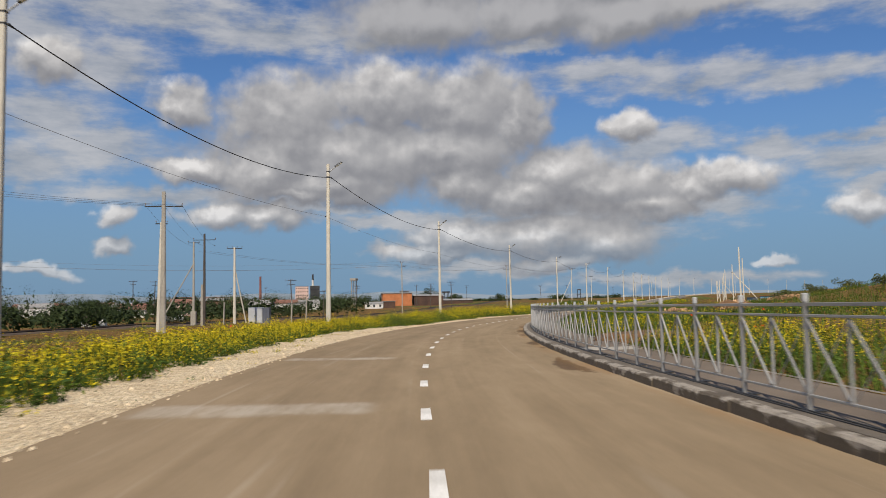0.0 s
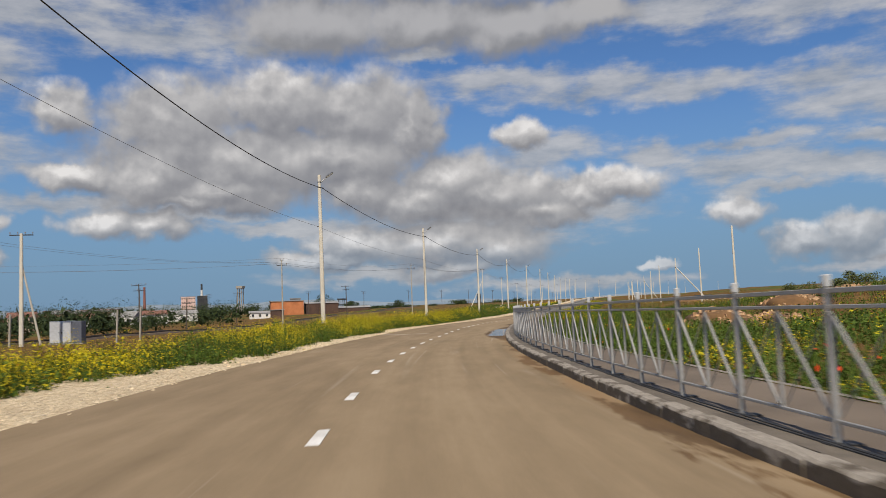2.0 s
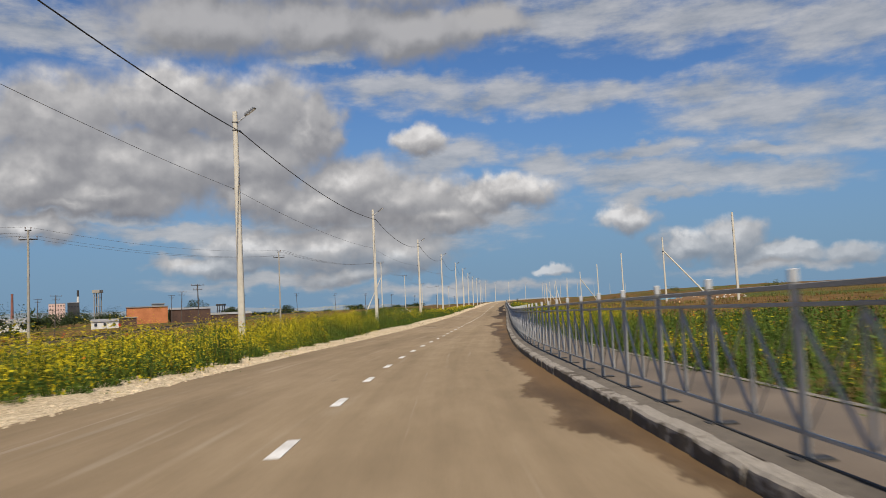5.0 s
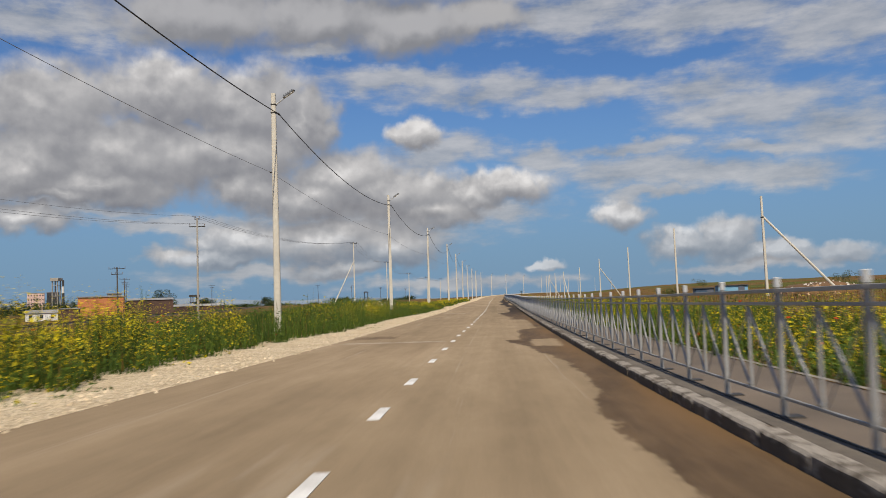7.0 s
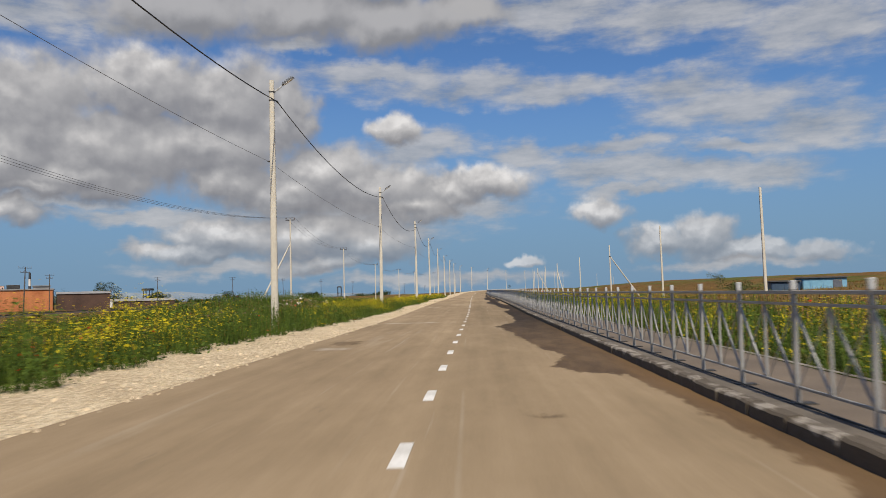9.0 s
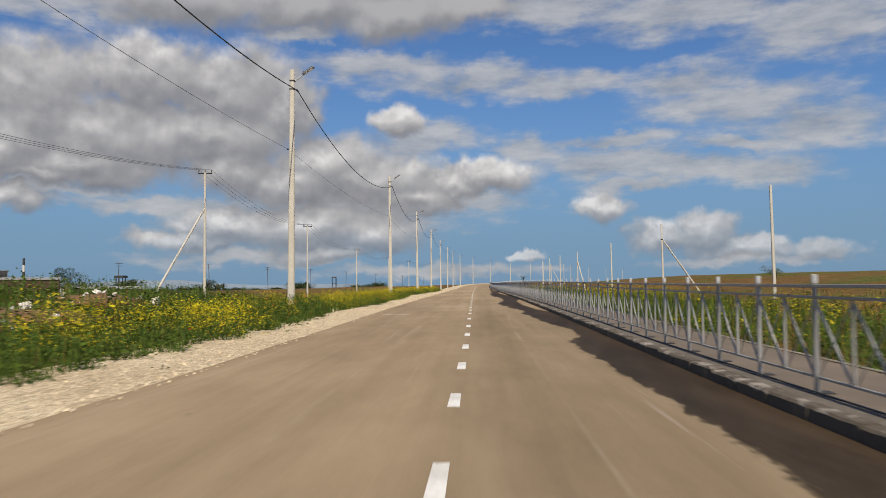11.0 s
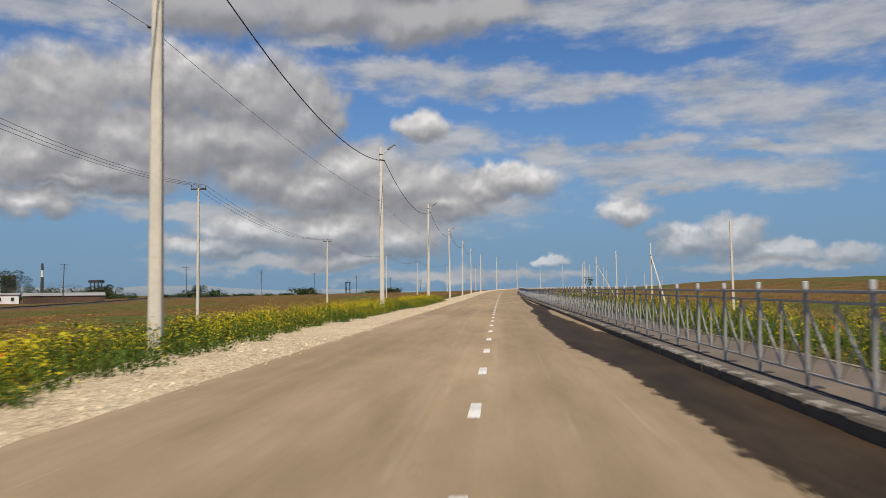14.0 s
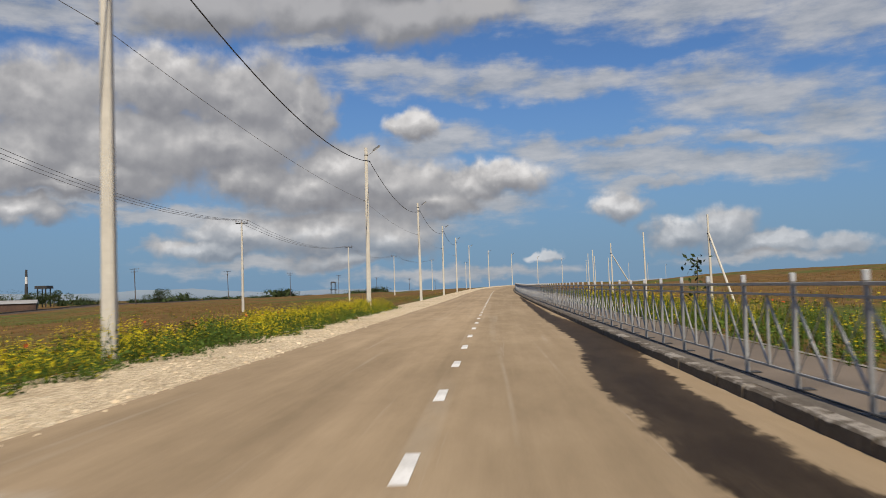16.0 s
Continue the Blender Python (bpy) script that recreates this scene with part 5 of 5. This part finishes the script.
for k, (x, y, h, w) in enumerate(((-151.7, 471, 11, 10), (-163, 551, 7, 9), (-152, 520, 6, 8), (-140, 590, 6, 10), (-168, 462, 7, 12), (-72, 98, 4.6, 8), (-80, 108, 4.8, 9), (-92, 120, 5.0, 8), (-120, 200, 6.0, 9))):
    tree(x, y, h, w, 100 + k, leaf=0.17, n=3600)
for k, (x, y, h, w) in enumerate(((31, 101, 1.3, 2.4), (34, 96, 1.1, 2.6), (40, 108, 1.6, 3.2), (27, 92, 1.2, 2.4), (30, 118, 1.4, 3), (62, 260, 2.0, 4), (58, 340, 2.2, 4), (24, 222, 1.1, 3.0), (37, 112, 1.3, 2.6), (36, 88, 1.3, 2.0), (43, 94, 1.2, 2.4), (46, 84, 1.4, 2.6))):
    tree(x, y, h, w, 140 + k, "bush", BUSH_LEAF, 0.07, 1500, "olive-green scrubby bush on the hillside")


def sapling(x, y, h):
    rng = np.random.default_rng(77)
    t = thing("sapling", pose(x, y, float(land(x, y))), "thin young sapling with few leaves", "sapling")
    part("trunk", rod((0, 0, -0.1), (0.1, 0, h), 0.03, 0.01, 6), BARK, t)
    c = np.stack([rng.normal(0.05, 0.17, 60), rng.normal(0, 0.17, 60), rng.uniform(0.35, 1.03, 60) * h], 1)
    part("crown", quads("crown", cards(rng, c, 0.09), TREE_LEAF), None, t)


sapling(6.3, 292, 1.9)


def tree_belt(name, seed, n, spots, label):
    """Many far crowns in one mesh; spots(rng, n) gives their places and sizes."""
    rng = np.random.default_rng(seed)
    x, y, h, w = spots(rng, n)
    z = land(x, y)
    i = np.repeat(np.arange(n), 260)
    c = unit(rng, len(i)) * (rng.uniform(0.2, 1, (len(i), 1)) ** 0.4)
    lump = 0.9 + 0.12 * np.sin(7 * c[:, 0] + i) * np.cos(6 * c[:, 2] + 2 * i)
    c = c * lump[:, None] * np.stack([w[i] / 2, w[i] / 2, h[i] * 0.5], 1)
    c += np.stack([x[i], y[i], z[i] + h[i] * 0.5], 1)
    j = np.repeat(np.arange(n), 60)
    d = unit(rng, len(j)) * rng.uniform(0, 0.7, (len(j), 1)) * np.stack([w[j] / 2, w[j] / 2, h[j] * 0.5], 1) + np.stack([x[j], y[j], z[j] + h[j] * 0.42], 1)
    f = np.concatenate([cards(rng, c, 0.06 + w[i] * 0.012), cards(rng, d, w[j] * 0.07)])
    tagged(new(name, quads(name, f, TREE_LEAF)), label, "trees", kind="stuff")


FRONT_HOUSES = [(-159, 235), (-138, 172), (-212, 222), (-186, 290), (-150, 290)]


def town_spots(rng, n):
    y = 62 + 560 * rng.uniform(0, 1, n) ** 1.9
    rail = np.interp(y, [40, 110, 150, 200, 300, 500, 800], [-66, -60, -62, -68, -84, -118, -172])
    x = rail - 9 - rng.uniform(0, 1, n) ** 2.0 * 190
    far = (y > 215) & (rail - x < 62)
    x = np.where(far, rail - 64 - rng.uniform(0, 120, n), x)
    h = rng.uniform(3.6, 8.4, n) * np.interp(rail - x, [8, 30, 200], [0.8, 1.2, 1.35])
    # low scrub in the gaps through which the front houses show
    for hx, hy in FRONT_HOUSES:
        turn = np.degrees(np.arctan2(x - 17, y - 8) - math.atan2(hx - 17, hy - 8))
        h = np.where((np.abs(turn) < 0.8) & (y < hy + 7), h * 0.6, h)
    return x, y, h, rng.uniform(4, 10, n) * np.clip(h / 4, 0.4, 1)


def far_spots(rng, n):
    y = rng.uniform(650, 1500, n)
    x = -130 - y * 0.16 - rng.uniform(0, 1, n) * 900
    return x, y, rng.uniform(5, 10, n), rng.uniform(9, 22, n)


def line_spots(rng, n):
    y = rng.uniform(640, 1300, n)
    x = -60 - rng.uniform(0, 1, n) * 450
    return x, y, rng.uniform(2.5, 5.5, n), rng.uniform(8, 24, n)


tree_belt("town_trees", 51, 600, town_spots, "dark green trees among the town's houses")
tree_belt("far_trees", 52, 170, far_spots, "distant dark green wood behind the town")
tree_belt("horizon_trees", 53, 90, line_spots, "thin line of far trees on the horizon")


def shoulder_stones(seed, n):
    """Loose crushed stones lying on the limestone shoulder."""
    rng = np.random.default_rng(seed)
    y = np.concatenate([rng.uniform(-5, 330, n // 2), rng.uniform(2, 300, n - n // 2)])
    s = along(y)
    out = weed_edge(y) - 0.3
    share = rng.uniform(0, 1, n) ** 0.9
    u = -3.74 + (out + 3.74) * share
    g = (line_x(y + 0.1) - line_x(y - 0.1)) / 0.2
    k = 1 / np.sqrt(1 + g * g)
    size = rng.uniform(0.009, 0.022, n) * np.where((rng.uniform(0, 1, n) < 0.18) & (share > 0.12), rng.uniform(1.4, 2.4, n), 1.0)
    c = np.stack([line_x(y) + u * k, y - u * g * k, line_z(y) + 0.012 + size * 0.15], 1)
    corner = np.array([(-1, -1, -0.6), (1, -0.9, -0.6), (0.9, 1, -0.6), (-1, 0.8, -0.6), (-0.6, -0.7, 0.7), (0.7, -0.5, 0.6), (0.5, 0.7, 0.75), (-0.7, 0.5, 0.6)])
    th = rng.uniform(0, math.tau, n)
    v = corner[None] * size[:, None, None] * rng.uniform(0.65, 1.35, (n, 8, 3))
    x2 = v[..., 0] * np.cos(th)[:, None] - v[..., 1] * np.sin(th)[:, None]
    y2 = v[..., 0] * np.sin(th)[:, None] + v[..., 1] * np.cos(th)[:, None]
    v = np.stack([x2, y2, v[..., 2]], -1) + c[:, None]
    f = np.array([(4, 5, 6, 7), (0, 1, 5, 4), (1, 2, 6, 5), (2, 3, 7, 6), (3, 0, 4, 7)])
    faces = (f[None] + 8 * np.arange(n)[:, None, None]).reshape(-1, 4)
    me = mesh_of("shoulder_stones", v.reshape(-1, 3), faces.tolist(), LIMESTONE)
    tagged(new("shoulder_stones", me), "loose cream crushed stones on the shoulder", "stones", kind="stuff")


shoulder_stones(71, 12500)

# ---- buildings and other things across the field ----
def house(name, x, y, turn, w, d, h, wall, roof, rh, label, rows=1, cols=4, base=None, win=(0.9, 1.1), overhang=0.3):
    z = float(land(x, y)) if base is None else base
    t = thing(name, pose(x, y, z, 0, 0, turn), label, "building")
    part("wall", block(w, d, h + 0.4, z=-0.4), wall, t)
    b = bmesh.new()
    o = overhang
    pts = [(-w / 2 - o, -d / 2 - o, h), (w / 2 + o, -d / 2 - o, h), (w / 2 + o, d / 2 + o, h), (-w / 2 - o, d / 2 + o, h)]
    lo = [b.verts.new(p) for p in pts]
    if rh > 0.5:
        hi = [b.verts.new((-w / 2 - o, 0, h + rh)), b.verts.new((w / 2 + o, 0, h + rh))]
        for f in ((lo[0], lo[1], hi[1], hi[0]), (lo[2], lo[3], hi[0], hi[1]), (lo[1], lo[2], hi[1]), (lo[3], lo[0], hi[0])):
            b.faces.new(f)
        b.faces.new(lo[::-1])
    else:
        hi = [b.verts.new((p[0], p[1], h + rh)) for p in pts]
        for k in range(4):
            b.faces.new((lo[k], lo[(k + 1) % 4], hi[(k + 1) % 4], hi[k]))
        b.faces.new(hi)
        b.faces.new(lo[::-1])
    part("roof", b, roof, t)
    for r in range(rows):
        for c in range(cols):
            wx = -w / 2 + (c + 0.5) * w / cols
            wz = (r + 0.35) * h / rows
            win_ob = part("window", block(win[0], 0.12, win[1], x=wx, y=-d / 2 + 0.03, z=wz), DARK_GLASS, t)
            part("sill", block(win[0] + 0.2, 0.2, 0.1, x=wx, y=-d / 2 - 0.03, z=wz - 0.1), wall, win_ob)
    return t


def build_buildings():
    # brick building with a dark shed at its end
    house("brick_building", -147.5, 405, 27, 16, 11, 6.8, BRICK_WALL, GREY_ROOF, 0.4, "long orange brick building with a flat roof", 1, 0)
    t = house("rusty_shed", -132, 412.5, 27, 16, 11, 5.4, RUST, GREY_ROOF, 0.8, "long dark rusty sheet-metal shed beside the brick building", 1, 0)
    house("roof_hut", -144, 408, 27, 5, 3, 7.9, GREY_ROOF, GREY_ROOF, 0.3, "small dark hut on the flat roof", 1, 0)
    house("white_shed", -132, 340, 25, 8.5, 5, 2.4, WHITE_WALL, GREY_ROOF, 0.9, "low white shed with a grey roof in the field", 1, 3)
    house("dark_shed", -125.5, 343, 25, 5.5, 5, 2.9, RUST, GREY_ROOF, 0.3, "small dark shed beside the white shed", 1, 0)
    house("white_shed", -152, 468, 28, 7, 5, 2.9, WHITE_WALL, GREY_ROOF, 0.6, "low white shed behind the rusty shed", 1, 2)
    house("long_barn", -138, 476, 28, 23, 8, 2.3, RUST, GREY_ROOF, 1.0, "very long low barn with a pale grey roof", 1, 0)
    # a five-storey block with a tall dark end, far off
    house("pink_block", -655, 1205, 29, 22, 14, 30, PINK, GREY_ROOF, 0.5, "far pale pink apartment block", 5, 6, win=(1.7, 1.8))
    house("dark_block", -636, 1216, 29, 16, 14, 31, BLACK_BAND, GREY_ROOF, 0.5, "far dark grey factory block", 3, 4, win=(2, 1.8))
    house("factory", -800, 1080, 30, 34, 20, 15, RED_BRICK, GREY_ROOF, 0.6, "far brown brick factory hall with a flat roof", 2, 10, win=(6, 4))
    house("factory", -600, 900, 30, 50, 20, 12, GREY_ROOF, RED_ROOF, 0.6, "far grey factory hall with a rusty roof", 1, 8, win=(6, 4))
    rnd = random.Random(61)
    for k in range(26):
        y = rnd.uniform(170, 520)
        x = -95 - (y - 120) * 0.3 - rnd.uniform(0, 160)
        wall, roof, words = rnd.choice(((WHITE_WALL, GREY_ROOF, "small whitewashed house with a grey roof among trees"), (RED_BRICK, RED_ROOF, "small brick house with a rusty roof among trees"), (WHITE_WALL, RED_ROOF, "small white house with a rusty roof among trees")))
        house("house", x, y, rnd.uniform(0, 50), rnd.uniform(8, 13), rnd.uniform(6, 8), rnd.uniform(2.6, 3.6), wall, roof, rnd.uniform(1.2, 2.0), words, 1, 3)
    for (x, y), (w, h, wall, roof, rh, words) in zip(FRONT_HOUSES, (
            (7.5, 4.6, PINK, RED_ROOF, 1.5, "pinkish house with a rusty red roof by the railway"), (9.0, 2.3, WHITE_WALL, GREY_ROOF, 0.8, "low white outbuilding with a pale roof"),
            (11.0, 3.4, WHITE_WALL, GREY_ROOF, 1.6, "grey-roofed whitewashed house among trees"), (9.5, 5.0, RED_BRICK, GREY_ROOF, 1.2, "two-storey brick house with a grey roof"),
            (10.0, 3.2, WHITE_WALL, RED_ROOF, 1.5, "small white house with a rusty roof among trees"))):
        house("house", x, y, 36, w, 6.0, h, wall, roof, rh, words, 2 if h > 4 else 1, 3)
    # chimneys and towers
    t = thing("factory_chimney", pose(-1099, 2061, -3), "tall black and white striped factory chimney", "chimney")
    for k in range(5):
        part("ring", rod((0, 0, 16.6 * k), (0, 0, 16.6 * (k + 1)), 4.2 - 0.35 * k, 3.85 - 0.35 * k, 12), WHITE_WALL if k == 3 else BLACK_BAND, t)
    t = thing("brick_chimney", pose(-1183, 1914, -3), "tall dark red brick chimney", "chimney")
    part("shaft", rod((0, 0, 0), (0, 0, 74), 3.9, 2.6, 12), RED_BRICK, t)
    part("rim", rod((0, 0, 73), (0, 0, 75.5), 3.0, 3.0, 12), RED_BRICK, t)
    t = thing("water_tower", pose(-214, 490, -1.5), "pale concrete frame water tower", "water tower")
    for sx in (-1.3, 1.3):
        for sy in (-1.3, 1.3):
            part("leg", block(0.4, 0.4, 18, x=sx, y=sy), OLD_CONCRETE, t)
    for z in (5, 10, 15):
        part("brace", block(3.0, 3.0, 0.3, z=z), OLD_CONCRETE, t)
    part("tank", block(4.2, 4.2, 1.6, z=17.4, bevel=0.1), OLD_CONCRETE, t)
    for x, y, h in ((-172, 560, 8.5), (-126, 880, 12)):
        t = thing("watch_tower", pose(x, y, float(land(x, y))), "small dark tower with an open roof", "tower")
        for sx in (-1.6, 1.6):
            for sy in (-1.6, 1.6):
                part("leg", block(0.35, 0.35, h - 1.0, x=sx, y=sy), DARK_STEEL, t)
        part("floor", block(4.2, 4.2, 0.5, z=h * 0.45), DARK_STEEL, t)
        part("roof", block(4.8, 4.8, 1.1, z=h - 1.2, taper=0.5 if h > 10 else 0.95), DARK_STEEL, t)
    # metal kiosk by the old poles
    t = thing("transformer_kiosk", pose(-45.8, 104.5, float(land(-45.8, 104.5)), 0, 0, 24), "pale grey and slate metal transformer kiosk in the grass", "kiosk")
    part("body", block(2.1, 2.0, 2.4, z=0.1, bevel=0.03), KIOSK_GREY, t)
    part("rear_body", block(1.0, 2.1, 2.35, x=1.58, z=0.1, bevel=0.03), KIOSK_DARK, t, "slate blue rear cabinet")
    part("plinth", block(3.4, 2.2, 0.25, x=0.5, z=-0.1), OLD_CONCRETE, t)
    for x in (-0.5, 0.5):
        d = part("door", block(0.92, 0.06, 2.0, x=x, y=-1.03, z=0.25, bevel=0.01), KIOSK_GREY, t)
        part("handle", block(0.05, 0.06, 0.2, x=x * 0.25, y=-1.08, z=1.2), DARK_STEEL, d)
    # blue cabins on the hillside
    for x, y, w, mat, words in ((29.0, 226, 2.5, NAVY, "dark blue arched metal cabin in the grass"), (33.0, 227, 3.9, BLUE_PAINT, "faded blue metal cabin with a dark flat roof")):
        z = float(land(x, y))
        t = thing("metal_cabin", pose(x, y, z - 0.8, 0, 0, -8), words, "cabin", "blue cabins on the hillside")
        part("body", block(w, 3.0, 1.75, bevel=0.08), mat, t)
        part("roof", block(w + 0.3, 3.4, 0.14, z=1.75, bevel=0.05, taper=0.9), BLACK_BAND, t)
        for k in range(3):
            part("rib", block(0.08, 0.06, 1.65, x=-w / 2 + (k + 0.6) * w / 3.4, y=-1.52, z=0.05), mat, t)
        part("door", block(0.8, 0.06, 1.5, x=w * 0.28, y=-1.53, z=0.1, bevel=0.01), KIOSK_DARK, t)
    # white vans parked in the town
    for x, y, turn in ((-83.5, 112, 30), (-96, 150, 40)):
        z = float(land(x, y)) + 0.05
        t = thing("parked_van", pose(x, y, z, 0, 0, turn), "small white van parked among the trees", "van", "vans parked in the town")
        part("body", block(4.2, 1.7, 1.35, z=0.35, bevel=0.15, taper=0.9), WHITE_CAR, t)
        part("windscreen", block(0.5, 1.45, 0.5, x=1.75, z=1.05, bevel=0.05), DARK_GLASS, t)
        for sx in (-1.3, 1.3):
            for sy in (-0.8, 0.8):
                part("wheel", rod((sx, sy - 0.1, 0.32), (sx, sy + 0.1, 0.32), 0.32, sides=12), CABLE, t)


build_buildings()


def build_railway():
    """A low embankment with two rails, running along the field."""
    ys = np.arange(40, 1100, 8.0)
    cx = np.interp(ys, [40, 110, 150, 200, 300, 500, 800, 1100], [-66, -60, -62, -68, -84, -118, -172, -230])
    prof = [(-2.6, -0.4), (-1.4, 0.3), (1.4, 0.3), (2.6, -0.4)]
    verts = [(x + u, y, float(land(x, y)) + h) for x, y in zip(cx, ys) for u, h in prof]
    faces = [(i * 4 + k, i * 4 + k + 1, i * 4 + k + 5, i * 4 + k + 4) for i in range(len(ys) - 1) for k in range(3)]
    t = new("railway_embankment", mesh_of("railway_embankment", verts, faces, BALLAST))
    tagged(t, "low dark ballast embankment carrying two rails", "railway", kind="structure")
    for u in (-0.76, 0.76):
        pts = [Vector((float(x) + u, float(y), float(land(x, y)) + 0.42)) for x, y in zip(cx, ys)]
        part("rail", tube(pts, 0.09, 4), RAIL_STEEL, t, "dark steel rail")


build_railway()


def rubble_heap(x, y, w, h, n, mat, seed, label, stone=(0.1, 0.28)):
    rng = np.random.default_rng(seed)
    z = float(land(x, y))
    t = thing("rubble_heap", pose(x, y, z), label, "rubble")
    b = bmesh.new()
    bmesh.ops.create_icosphere(b, subdivisions=3, radius=1.0)
    for v in b.verts:
        k = 1 + 0.25 * noise.noise(v.co * 2.3 + Vector((seed, 0, 0)))
        v.co = Vector((v.co.x * w * 0.46 * k, v.co.y * w * 0.4 * k, max(-0.2, v.co.z * h * 0.9 * k)))
    part("soil", b, SOIL, t, smooth=True)
    verts, faces = [], []
    for i in range(n):
        a, r = rng.uniform(0, math.tau), math.sqrt(rng.uniform(0, 1))
        c = Vector((math.cos(a) * r * w / 2, math.sin(a) * r * w * 0.43, h * (1 - r * r) * rng.uniform(0.7, 1.02) + 0.02))
        s = stone[0] + (stone[1] - stone[0]) * rng.uniform(0, 1) ** 2
        m = Matrix.Translation(c) @ Euler(rng.uniform(0, 6, 3)).to_matrix().to_4x4() @ Matrix.Diagonal((s * rng.uniform(0.6, 1.5), s, s * rng.uniform(0.4, 0.9), 1))
        k = len(verts)
        for dx, dy, dz in ((-1, -1, -1), (1, -1, -0.8), (0.9, 1, -1), (-1, 0.8, -1), (-0.8, -1, 1), (1, -0.8, 0.9), (0.8, 0.9, 1), (-0.9, 1, 0.8)):
            verts.append(m @ Vector((dx * rng.uniform(0.3, 0.75), dy * rng.uniform(0.3, 0.75), dz * rng.uniform(0.3, 0.75))))
        faces += [tuple(k + j for j in f) for f in ((0, 3, 2, 1), (4, 5, 6, 7), (0, 1, 5, 4), (1, 2, 6, 5), (2, 3, 7, 6), (3, 0, 4, 7))]
    tagged(part("rubble", mesh_of("rubble", verts, faces, mat), None, t), kind="stuff")


rubble_heap(16.9, 77.0, 4.4, 1.0, 300, RUBBLE, 3, "heap of broken orange sandstone in the weeds")
rubble_heap(22.0, 82, 4.5, 1.0, 160, RUBBLE, 4, "heap of orange soil and broken stones in the weeds")
rubble_heap(28, 92, 5.0, 0.6, 150, RUBBLE, 9, "grassy heap of orange soil and stones")
rubble_heap(18.9, 26.0, 4.8, 0.28, 30, RUBBLE, 13, "bare patch of orange earth with broken stones", (0.03, 0.08))
rubble_heap(18.5, 70.0, 4.0, 0.7, 200, RUBBLE, 10, "low spread of broken orange stones in the weeds")
rubble_heap(33, 196, 9.0, 1.0, 200, PALE_STONE, 5, "spread of white rubble on the hillside")
rubble_heap(25, 176, 7.0, 0.7, 120, RUBBLE, 6, "low heap of reddish soil and white stones")
rubble_heap(-12.5, 204, 6.0, 0.55, 34, PALE_STONE, 7, "low heap of bare brown earth with pale stones")
rubble_heap(-13.5, 211, 5.0, 0.45, 26, PALE_STONE, 8, "low heap of bare brown earth with pale stones")
rubble_heap(-14.5, 197, 5.0, 0.5, 26, PALE_STONE, 12, "low heap of bare brown earth with pale stones")


def far_hills():
    """Long low hills on the horizon."""
    verts, faces = [], []
    n = 90
    for i in range(n + 1):
        a = radians(-75 + 150 * i / n)
        r = 4300
        deg = -75 + 150 * i / n
        h = 26 + 14 * math.sin(deg * 0.21) + 8 * math.sin(deg * 0.57 + 1) + (26 if deg < -22 else 0) * min(1, (-22 - deg) / 14 if deg < -22 else 0) + 3 * math.sin(deg * 2.1)
        h = max(h - (18 if deg > -4 else 0), 4)
        for z in (-12, h):
            verts.append((math.sin(a) * r, math.cos(a) * r, z))
        verts.append((math.sin(a) * (r + 250), math.cos(a) * (r + 250), -12))
    for i in range(n):
        k = 3 * i
        faces += [(k, k + 3, k + 4, k + 1), (k + 1, k + 4, k + 5, k + 2)]
    tagged(new("distant_hills", mesh_of("distant_hills", verts, faces, FAR_HILL, smooth=True)), "long low blue-grey hills on the horizon", "hills", kind="structure")


far_hills()
